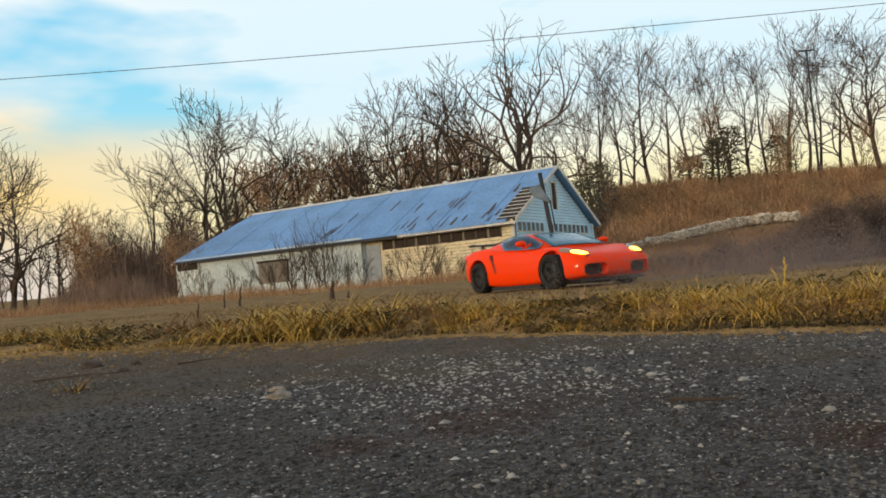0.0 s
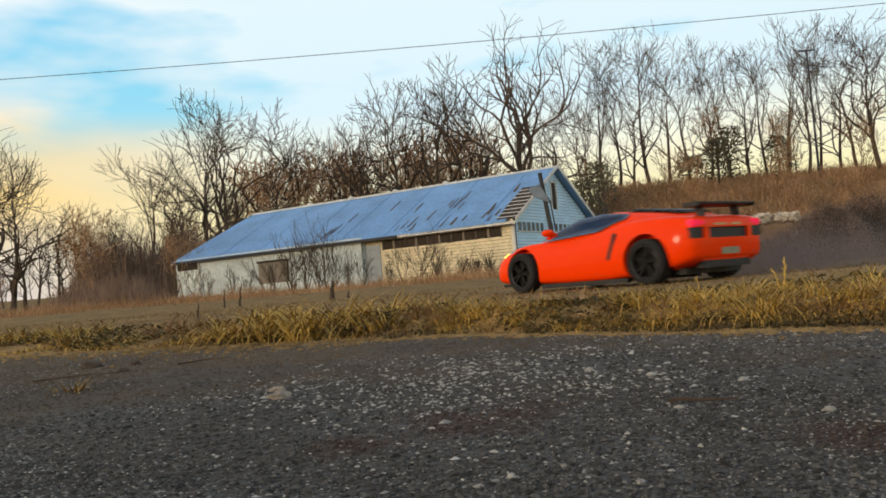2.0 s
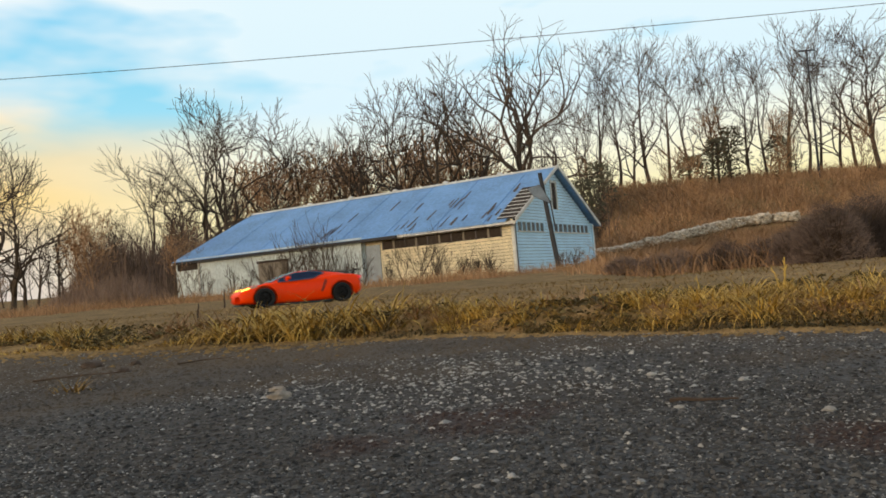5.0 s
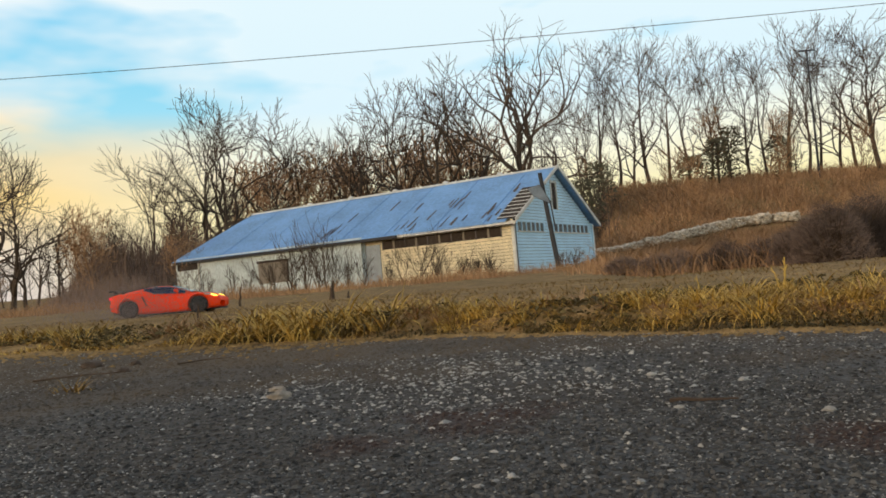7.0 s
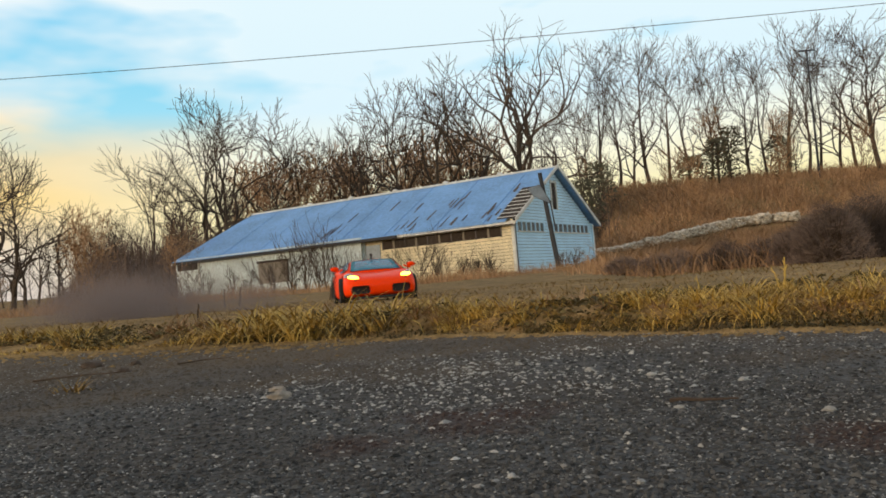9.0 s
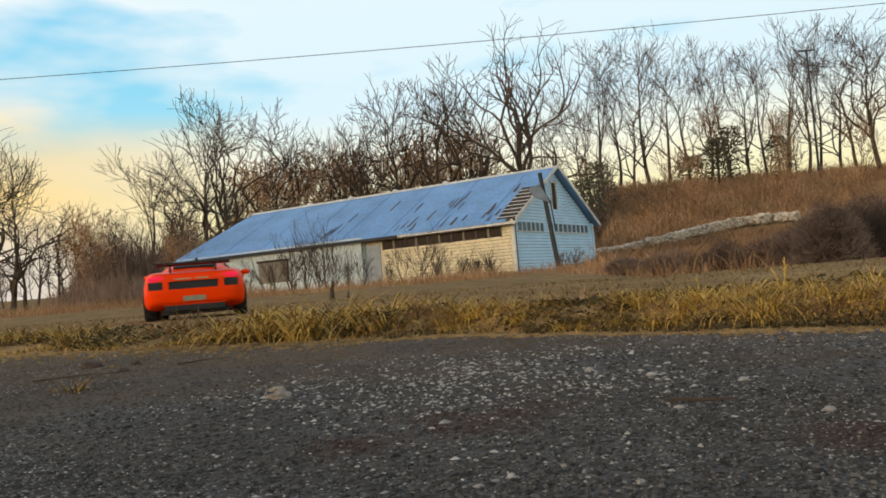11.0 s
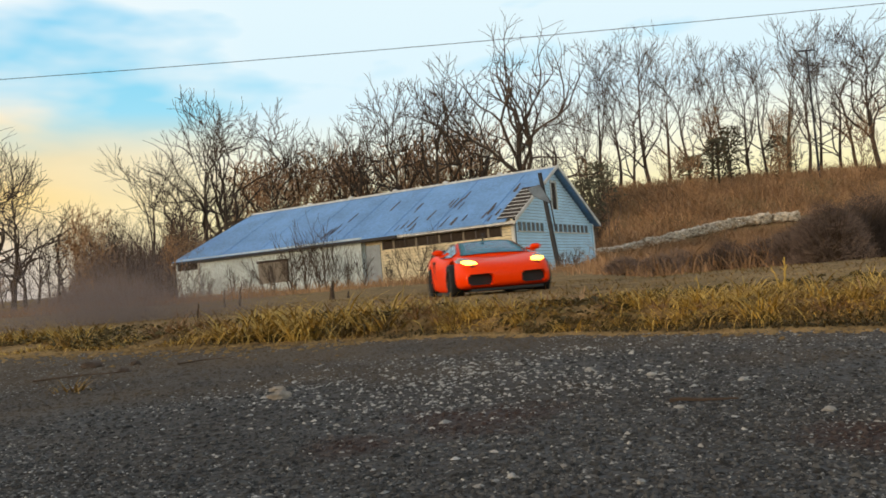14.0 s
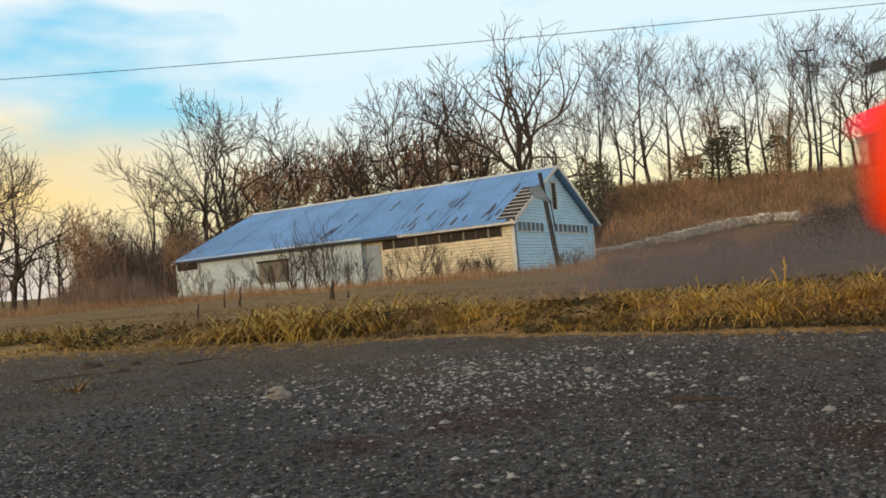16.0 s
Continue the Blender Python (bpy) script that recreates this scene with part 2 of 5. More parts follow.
def ground_z(x, y):
    if y < 0.02:
        s = -1.0
    else:
        s = y - edge_y(x)
    near = math.hypot(x, y)
    amp = 0.0022 if near < 6 else 0.0022 + min(0.06, (near - 6) * 0.002)
    z = -0.015 * (1 - smooth01(s / (0.07 if x > 0 else 0.07 + 0.09 * smooth01(-x / 0.3))))
    if s > 0:
        z += amp * noise.noise((x * (7 if near < 8 else 0.6), y * (7 if near < 8 else 0.6), 0.3)) * 1.2
        z += 0.003 * math.exp(-((s - 0.05) / 0.04) ** 2)
    else:
        z += 0.0012 * noise.noise((x * 11, y * 11, 5))
    if y > 6:
        z += 0.31 * smooth01((y - 6) / 36) + 0.033 * max(0, min(y, 60) - 42)
    u = x / y if y > 1 else 0
    if y > 2.5:
        z -= 0.10 * smooth01((u - 0.16) / 0.1) * smooth01((y - 2.5) / 6) * (1 - smooth01((y - 14) / 20))
    if y > 50:
        z += 6.4 * smooth01((u - 0.165) / 0.05) * smooth01((y - 57) / 24)
        z += 2.2 * smooth01((y - 62) / 60)
    return z


def build_ground():
    ys = [-300, -80, -20, -5, -1.5, -0.5, -0.2, -0.05]
    y = 0.06
    while y < 3.0:
        ys.append(y)
        y *= 1.0 + 0.017
    while y < 420:
        ys.append(y)
        y *= 1.045
    ys += [900, 2500]
    core = [-1 + 2 * i / 190 for i in range(191)]
    outer = [1.08, 1.25, 1.6, 2.4, 4.5, 10]
    V, F = [], []
    rows = 0
    cols = len(core) + 2 * len(outer)
    for y in ys:
        w = 0.25 + 0.78 * abs(y)
        xs = [c * w for c in core]
        far = max(400.0, w * 1.6)
        ext = [w * (far / w) ** ((k + 1) / len(outer)) for k in range(len(outer))]
        xs = [-e for e in reversed(ext)] + xs + ext
        for x in xs:
            V.append((x, y, ground_z(x, y)))
        rows += 1
    for j in range(rows - 1):
        for i in range(cols - 1):
            a = j * cols + i
            F.append((a, a + 1, a + cols + 1, a + cols))
    g = obj("ground", V, F, SOIL, smooth=True)
    g.data.materials.append(ASPHALT)
    idx = []
    for f in F:
        cx, cy = (V[f[0]][0] + V[f[2]][0]) / 2, (V[f[0]][1] + V[f[2]][1]) / 2
        idx.append(1 if cy < edge_y(cx) else 0)
    g.data.polygons.foreach_set("material_index", idx)
    tagged(g, "worn grey asphalt giving way to brown dirt and dry grass", "ground", kind="structure")


build_ground()


# ---- building ----
BA = math.atan2(12.8, -21.4)                 # the long side runs away to the left
BO = Vector((3.72, 42.0, 0.0))               # its near corner
BL, BW = 25.0, 11.5
EAVE, RIDGE = 3.22, 6.36
BM = Matrix.Translation(BO) @ Matrix.Rotation(BA, 4, "Z")
# local axes: +x along the long side (away to the left), -y towards the back, z up


def build_building():
    house = new("barn")
    house.matrix_world = BM
    tagged(house, "long abandoned white clapboard with blue sky shade in its colour shed with a grey-blue metal roof", "building")
    z0 = -0.3
    back = -BW
    split = 9.6                               # end of the clapboard part along the long side

    # framework behind the boards: long side in two parts, gable, back, far end
    # near-black cores deepen the shadow lines between the boards by colour
    boxpart("wall_core", (split / 2, -0.16, (EAVE + z0) / 2 - 0.0), (split, 0.2, EAVE - z0), WOODSHADE, house)
    body = boxpart("block_wall", ((split + BL) / 2, 0.1, (EAVE + z0) / 2), (BL - split, 0.36, EAVE - z0 - 0.02), BLOCKWALL, house,
                   "pale painted block wall, stained")
    boxpart("return_wall", (split + 0.02, -0.12, (EAVE + z0) / 2), (0.2, 0.3, EAVE - z0 - 0.03), BLOCKWALL, house)
    boxpart("back_wall", (BL / 2, back + 0.1, (EAVE + z0) / 2), (BL, 0.2, EAVE - z0), SHADEWHITE, house)
    boxpart("end_wall", (BL - 0.1, back / 2, (EAVE + z0) / 2), (0.2, BW - 0.5, EAVE - z0 - 0.02), SHADEWHITE, house)
    V = [(0.12, -0.05, z0), (0.12, back + 0.05, z0), (0.12, back + 0.05, EAVE), (0.12, back / 2, RIDGE - 0.12), (0.12, -0.05, EAVE)]
    V += [(x + 0.12, y, z) for x, y, z in V]
    F = [(0, 1, 2, 3, 4), (9, 8, 7, 6, 5)] + [(i, i + 5, (i + 1) % 5 + 5, (i + 1) % 5) for i in range(5)]
    obj("gable_core", V, F, WOODSHADE, house)

    # clapboards on the long side, broken by the window band
    h = 0.17
    n = int((EAVE - 0.05) / h)
    bandlo, bandhi = 2.34, 2.88
    k = 0
    for i in range(n + 1):
        z = 0.0 + i * h
        if z > EAVE - 0.1:
            break
        spans = [(0.05, split - 0.05)]
        if bandlo - 0.1 < z < bandhi - 0.1:
            spans = [(0.05, 0.75), (split - 1.3, split - 0.05)]
        for x0, x1 in spans:
            tilt = Matrix.Translation(((x0 + x1) / 2, -0.04, z + h / 2)) @ Matrix.Rotation(radians(8), 4, "X")
            bm = bmesh.new()
            box(bm, (0, 0, 0), (x1 - x0, 0.025, h * 0.90), tilt)
            part("clapboard", bm, LITCREAM, house, "cream clapboard with warm low sunlight in its colour" if k == 0 else "")
            k += 1
    # window band of the long side: a near-black panel for the unlit opening, with mullions
    win = boxpart("window_band", ((0.75 + split - 1.3) / 2, -0.055, (bandlo + bandhi) / 2), (split - 2.05, 0.03, bandhi - bandlo), WOODSHADE, house,
                  "dark open window band under the eaves")
    for i in range(11):
        x = 0.75 + (split - 2.05) * i / 10
        boxpart("mullion", (x, -0.03, (bandlo + bandhi) / 2), (0.12 if i % 2 else 0.07, 0.05, bandhi - bandlo), STONE if i % 2 else RUST, win)
    boxpart("sill", ((split - 0.55) / 2, -0.01, bandlo - 0.04), (split - 2.0, 0.08, 0.05), LITCREAM, win)
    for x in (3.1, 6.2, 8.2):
        boxpart("batten", (x, -0.012, 1.1), (0.07, 0.03, 2.3), LITCREAM, house)
    # added panel: part door, part the blue shade of the return wall
    boxpart("door_panel", (split - 0.62, -0.02, 1.25), (1.0, 0.05, 2.9), TIN, house, "bluish grey door panel doubling as the return wall's blue shade")

    # opening and patches in the block wall
    op = boxpart("doorway", (16.4, 0.29, 1.75), (2.4, 0.04, 1.3), STONE, house, "boarded doorway with a dark lintel")
    boxpart("lintel", (16.4, 0.31, 2.45), (2.6, 0.06, 0.14), WOODSHADE, op)
    boxpart("jamb", (15.2, 0.31, 1.75), (0.12, 0.06, 1.3), WOODSHADE, op)
    # flat near-black block paints a recess's shade on the wall
    boxpart("recess", (23.9, 0.29, 2.75), (1.9, 0.05, 0.55), WOODSHADE, house)
    boxpart("downpipe", (22.8, 0.33, 1.6), (0.1, 0.1, 3.0), TRIM, house)
    for x in (11.2, 13.6, 19.0, 21.4):
        boxpart("pilaster", (x, 0.29, 1.5), (0.3, 0.03, 3.2), BLOCKWALL, house)

    # boards of the gable end
    wl_, wh_ = 2.62, 3.14
    rise = (RIDGE - EAVE) / (BW / 2)
    i = 0
    while True:
        z = 0.02 + i * h
        i += 1
        if z > RIDGE - 0.35:
            break
        inset = 0.06 if z + h < EAVE else 0.06 + (z + h - EAVE) / rise
        y0, y1 = -inset, back + inset
        if wl_ - 0.1 < z < wh_ - 0.1:
            segs = [(y0, -0.6), (-4.0, -4.7), (back + 0.7, y1)]
        elif 3.8 < z < 5.4:
            segs = [(y0, back / 2 + 0.38), (back / 2 - 0.38, y1)]
        else:
            segs = [(y0, y1)]
        for a, b in segs:
            if a - b < 0.15:
                continue
            tilt = Matrix.Translation((0.09, (a + b) / 2, z + h / 2)) @ Matrix.Rotation(radians(8), 4, "Y")
            bm = bmesh.new()
            box(bm, (0, 0, 0), (0.025, a - b, h * 0.90), tilt)
            part("clapboard", bm, SHADEWHITE, house, "white clapboard with blue sky shade in its colour" if i == 1 else "")
    for a, b, n_ in ((-0.6, -4.0, 6), (-4.7, back + 0.7, 9)):
        wb = boxpart("gable_window", (0.13, (a + b) / 2, (wl_ + wh_) / 2), (0.04, a - b, wh_ - wl_), PANE, house, "row of small dusty panes")
        for q in range(n_ + 1):
            boxpart("mullion", (0.09, a + (b - a) * q / n_, (wl_ + wh_) / 2), (0.06, 0.10, wh_ - wl_), SHADEWHITE, wb)
        boxpart("sill", (0.07, (a + b) / 2, wl_ - 0.03), (0.1, a - b, 0.06), TRIM, wb)
    # the hatch's unlit inside is a near-black block
    loft = boxpart("loft_opening", (0.09, back / 2 + 0.05, 4.72), (0.06, 0.55, 1.5), WOODSHADE, house, "dark open loft hatch")
    for y in (back / 2 + 0.38, back / 2 - 0.38):
        boxpart("jamb", (0.07, y, 4.72), (0.08, 0.12, 1.62), TRIM, loft)
    boxpart("head", (0.07, back / 2, 5.52), (0.08, 0.9, 0.12), TRIM, loft)
    for y in (-0.03, back + 0.03):
        boxpart("corner_board", (0.06, y, 1.5), (0.16, 0.14, 3.3), TRIM, house)

    # roof: standing-seam sheets in strips, hipped at the far end
    over, rake = 0.42, 0.35
    ex, ez = over, EAVE - over * rise * 0.55
    hip = 1.7
    nstrip = 40
    x0, x1 = -rake, BL + 0.3
    for i in range(nstrip):
        a, b = x0 + (x1 - x0) * i / nstrip, x0 + (x1 - x0) * (i + 1) / nstrip - 0.004

        def top(x):
            return 1.0 if x < x1 - hip else max(0.0, (x1 - x) / hip)
        for side in (0, 1):
            def P(x, t, dz):
                y = ex + (back / 2 - ex) * t
                if side:
                    y = back - y
                sag = -0.06 * math.sin(math.pi * (x - x0) / (x1 - x0))
                return Vector((x, y, ez + (RIDGE - ez) * t + dz + sag))
            ta, tb = top(a), top(b)
            dz = 0.004 * random.random()
            V = [P(a, 0, dz), P(b, 0, dz), P(b, tb, dz), P(a, ta, dz), P(a, 0, dz - 0.05), P(b, 0, dz - 0.05), P(b, tb, dz - 0.05), P(a, ta, dz - 0.05)]
            F = [(0, 1, 2, 3), (7, 6, 5, 4), (0, 4, 5, 1), (1, 5, 6, 2), (2, 6, 7, 3), (3, 7, 4, 0)]
            if side == 0 and i == 0:
                continue
            obj("roof_sheet", V, F, ROOF, house, "weathered blue-grey metal roof sheet" if i == 1 else "")
            if side == 0 and i % 5 == 2 and tb > 0.9:
                V2, F2 = [], []
                tube(V2, F2, P(b, 0, 0.02), P(b, tb, 0.02), 0.012, 0.012, 3)
                obj("seam", V2, F2, ROOF, house)
    # first bay: sheet lost at the eaves, bare battens show
    def S(x, t, dz=0.0):
        return Vector((x, ex + (back / 2 - ex) * t, ez + (RIDGE - ez) * t + dz))
    a, b = x0, x0 + (x1 - x0) / nstrip
    for t in range(8):
        q = 0.06 + t * 0.07
        V = [S(a, q, 0.05), S(b + 0.6, q, 0.06), S(b + 0.6, q + 0.009, 0.06), S(a, q + 0.009, 0.05)]
        V += [v - Vector((0, 0, 0.012)) for v in V]
        F = [(0, 1, 2, 3), (7, 6, 5, 4), (0, 4, 5, 1), (1, 5, 6, 2), (2, 6, 7, 3), (3, 7, 4, 0)]
        obj("roof_batten", V, F, TRIM, house, "bare pale roof batten")
    # dark plate under the battens paints the shade of the open roof
    V = [S(a + 0.05, 0.05, 0.022), S(b + 0.6, 0.05, 0.03), S(b + 0.6, 0.62, 0.03), S(a + 0.05, 0.62, 0.022)]
    V += [v - Vector((0, 0, 0.02)) for v in V]
    obj("roof_hole", V, [(0, 1, 2, 3), (7, 6, 5, 4), (0, 4, 5, 1), (1, 5, 6, 2), (2, 6, 7, 3), (3, 7, 4, 0)], WOODSHADE, house, "dark plate painted as the shade inside the roof hole")
    V = [S(a, 0.62, 0.0), S(b, 0.62, 0.0), S(b, 1, 0.0), S(a, 1, 0.0)]
    V += [v - Vector((0, 0, 0.05)) for v in V]
    obj("roof_sheet", V, [(0, 1, 2, 3), (7, 6, 5, 4), (0, 4, 5, 1), (1, 5, 6, 2), (2, 6, 7, 3), (3, 7, 4, 0)], ROOF, house)
    # far hip end
    V = [Vector((x1, ex, ez)), Vector((x1, back - ex, ez)), Vector((x1 - hip, back / 2, RIDGE))]
    V += [v - Vector((0, 0, 0.05)) for v in V]
    obj("hip_end", V, [(0, 2, 1), (3, 4, 5), (0, 1, 4, 3), (1, 2, 5, 4), (2, 0, 3, 5)], ROOF, house)
    # fascia and gutters, ridge cap, rake boards
    boxpart("fascia", (BL / 2, ex - 0.02, ez - 0.1), (BL + 0.6, 0.04, 0.16), TRIM, house, "pale weathered fascia board")
    boxpart("gutter", ((BL + 7) / 2, ex + 0.07, ez - 0.10), (BL - 7, 0.14, 0.16), POLE, house, "dark sagging gutter")
    boxpart("soffit", (BL / 2, ex / 2 - 0.05, ez - 0.16), (BL + 0.4, ex + 0.1, 0.03), WOODSHADE, house)
    V, F = [], []
    tube(V, F, (x0, back / 2, RIDGE + 0.01), (x1 - hip, back / 2, RIDGE - 0.0), 0.07, 0.07, 6)
    obj("ridge_cap", V, F, TRIM, house, "pale ridge capping")
    for side in (0, 1):
        e = Vector((x0 - 0.02, ex if not side else back - ex, ez - 0.08))
        r = Vector((x0 - 0.02, back / 2, RIDGE - 0.08))
        d = Vector((0, 0, 0.2))
        w = Vector((0.06, 0, 0))
        V = [e, r, r + d, e + d, e + w, r + w, r + d + w, e + d + w]
        obj("rake_board", V, [(0, 1, 2, 3), (7, 6, 5, 4), (0, 4, 5, 1), (1, 5, 6, 2), (2, 6, 7, 3), (3, 7, 4, 0)], TRIM, house, "white rake board")
    for x in (3.4, 7.2, 11.0, 14.6, 18.2):
        boxpart("ridge_vent", (x, back / 2, RIDGE + 0.06), (0.28, 0.2, 0.22), TRIM, house, "small pale ridge vent", bevel=0.03)
    # dark worn patches where the coating has gone
    rng = random.Random(4)
    for i in range(34):
        x, t = rng.uniform(0.6, 13.5), rng.uniform(0.08, 0.62)
        ln, wd = rng.uniform(0.08, 0.22), rng.uniform(0.05, 0.14)
        if rng.random() < 0.4:
            t *= 0.4
        sag = -0.06 * math.sin(math.pi * (x - x0) / (x1 - x0))
        V = [S(x, t, 0.03 + sag), S(x + wd, t, 0.03 + sag), S(x + wd * 0.8, t + ln, 0.03 + sag), S(x + 0.02, t + ln * 0.9, 0.03 + sag)]
        V += [v - Vector((0, 0, 0.012)) for v in V]
        obj("worn_patch", V, [(0, 1, 2, 3), (7, 6, 5, 4), (0, 4, 5, 1), (1, 5, 6, 2), (2, 6, 7, 3), (3, 7, 4, 0)], RUST, house)
    return house


build_building()


def build_pole():
    p = new("light_pole")
    p.location = (5.4, 39.5, ground_z(5.4, 39.5))
    tagged(p, "dark leaning steel pole with a grey metal shade", "lamp post")
    V, F = [], []
    tube(V, F, (0.15, 0, -0.3), (-0.42, 0, 4.82), 0.125, 0.10, 8)
    obj("shaft", V, F, POLE, p)
    V, F = [], []
    tube(V, F, (0.12, 0.05, 2.0), (-0.02, 0.05, 3.4), 0.035, 0.03, 6)
    tube(V, F, (-0.02, 0.05, 3.4), (-0.4, 0.0, 4.1), 0.03, 0.03, 6)
    obj("brace", V, F, POLE, p)
    V = [(-1.05, 0.1, 4.1), (-0.5, 0.1, 4.25), (-0.2, 0.1, 3.7), (-0.05, 0.1, 3.3), (-0.8, 0.1, 3.7)]
    V += [(x, -0.12, z) for x, y, z in V]
    obj("shade", V, [(4, 3, 2, 1, 0), (5, 6, 7, 8, 9)] + [(i, (i + 1) % 5, (i + 1) % 5 + 5, i + 5) for i in range(5)], TIN, p, "dented grey tin shade")


build_pole()


# ---- trees ----
def grow(V, F, rng, p, d, length, r, depth, spread, up, gnarl=0.24, least=0.02):
    """One limb in bent pieces, then its forks."""
    n = 3
    for i in range(n):
        d = (d + Vector((rng.gauss(0, gnarl), rng.gauss(0, gnarl), rng.gauss(0, gnarl) + up * 0.12))).normalized()
        q = p + d * (length / n)
        r2 = max(least * (0.3 if depth == 0 and i == n - 1 else 1.0), r * (0.90 if depth > 0 else 0.75))
        tube(V, F, p, q, r, r2, 6 if r > 0.12 else (4 if r > 0.06 else 3))
        if depth > 0 and i < n - 1 and rng.random() < 0.6:
            side = d.cross(Vector((rng.gauss(0, 1), rng.gauss(0, 1), rng.gauss(0, 1)))).normalized()
            grow(V, F, rng, q, (d * 0.55 + side * spread).normalized(), length * rng.uniform(0.45, 0.75), r2 * 0.66, depth - 1, spread, up, gnarl, least)
        p, r = q, r2
    if depth > 0:
        for k in range(2 if rng.random() < 0.65 else 3):
            side = d.cross(Vector((rng.gauss(0, 1), rng.gauss(0, 1), rng.gauss(0, 1)))).normalized()
            grow(V, F, rng, p, (d + side * spread * rng.uniform(0.5, 1.1)).normalized(), length * rng.uniform(0.62, 0.85), r * 0.80, depth - 1, spread, up, gnarl, least)


def tree_mesh(seed, tall, trunk, clear, depth, spread, up, mat, lean=0.0, limb=0.55, bend=0.06):
    """A bare tree: trunk, limbs and twigs; returns trunk and crown meshes."""
    rng = random.Random(seed)
    VT, FT, V, F = [], [], [], []
    p, d, r = Vector((0, 0, -0.5)), Vector((lean, 0, 1)).normalized(), trunk
    steps = 7
    top = tall * 0.62
    for i in range(steps):
        d = (d + Vector((rng.gauss(0, bend), rng.gauss(0, bend), 0.05))).normalized()
        q = p + d * (top / steps)
        r2 = trunk * (1 - 0.72 * (i + 1) / steps)
        tube(VT, FT, p, q, r * (1.35 if i == 0 else 1), r2, 8)
        if (i + 1) / steps > clear:
            for k in range(rng.choice((1, 1, 2))):
                a = rng.uniform(0, 2 * math.pi)
                side = Vector((math.cos(a), math.sin(a), rng.uniform(0.25, 0.9))).normalized()
                grow(V, F, rng, q, (d * 0.35 + side * spread * 1.3).normalized(), tall * rng.uniform(0.14, 0.24) * limb / 0.55, r2 * limb, depth - 1, spread, up)
        p, r = q, r2
    for k in range(3):
        a = rng.uniform(0, 2 * math.pi)
        side = Vector((math.cos(a), math.sin(a), 0))
        grow(V, F, rng, p, (d + side * 0.4).normalized(), tall * 0.2, r * 0.8, depth, spread, up)
    zs = max(v.z for v in V)
    k = tall / zs
    out = []
    for nm, vv, ff in (("trunk", VT, FT), ("crown", V, F)):
        me = bpy.data.meshes.new(nm)
        me.from_pydata([tuple(v * k) for v in vv], [], ff)
        me.materials.append(mat)
        out.append(me)
    return out


KINDS = {
    "oak": tree_mesh(32, 20, 0.52, 0.32, 3, 0.68, 0.8, BARK, 0.0, 0.66, 0.025),
    "broad": tree_mesh(11, 14, 0.27, 0.30, 3, 0.75, 0.6, BARK, 0, 0.7),
    "broad2": tree_mesh(23, 14, 0.26, 0.30, 3, 0.7, 0.8, BARK, 0, 0.68),
    "forked": tree_mesh(37, 13, 0.27, 0.22, 3, 0.8, 0.5, BARK, 0.1, 0.7),
    "slim": tree_mesh(41, 17, 0.24, 0.30, 3, 0.46, 0.9, BARKLIGHT),
    "slim2": tree_mesh(59, 17, 0.22, 0.35, 3, 0.42, 0.8, BARK),
    "slim3": tree_mesh(67, 17, 0.24, 0.25, 3, 0.48, 0.7, BARK, 0.08),
    "sapling": tree_mesh(71, 8, 0.07, 0.2, 3, 0.6, 1.0, BRUSH),
}
NATIVE = {"oak": 20, "broad": 14, "broad2": 14, "forked": 13, "slim": 17, "slim2": 17, "slim3": 17, "sapling": 8}
LABELS = {"oak": "large gnarled bare oak with spreading limbs", "broad": "bare broad-crowned tree with fine twigs",
          "broad2": "bare many-branched tree in winter", "forked": "crooked forked bare tree", "slim": "tall slim bare tree with pale bark",
          "slim2": "tall thin bare forest tree", "slim3": "tall leaning bare forest tree", "sapling": "thin bare sapling with pale bark"}


def plant(kind, bearing, y, tall, turn=0.0, group="bare trees of the wood"):
    """bearing: sideways metres per metre ahead."""
    x = bearing * y
    t = new("tree")
    t.matrix_basis = Matrix.Translation((x, y, ground_z(x, y) - 0.1)) @ Matrix.Rotation(turn, 4, "Z") @ Matrix.Diagonal((*(tall / NATIVE[kind],) * 3, 1))
    for me in KINDS[kind]:
        p = new(me.name, me)
        p.parent = t
    tagged(t, LABELS[kind], "tree", group)


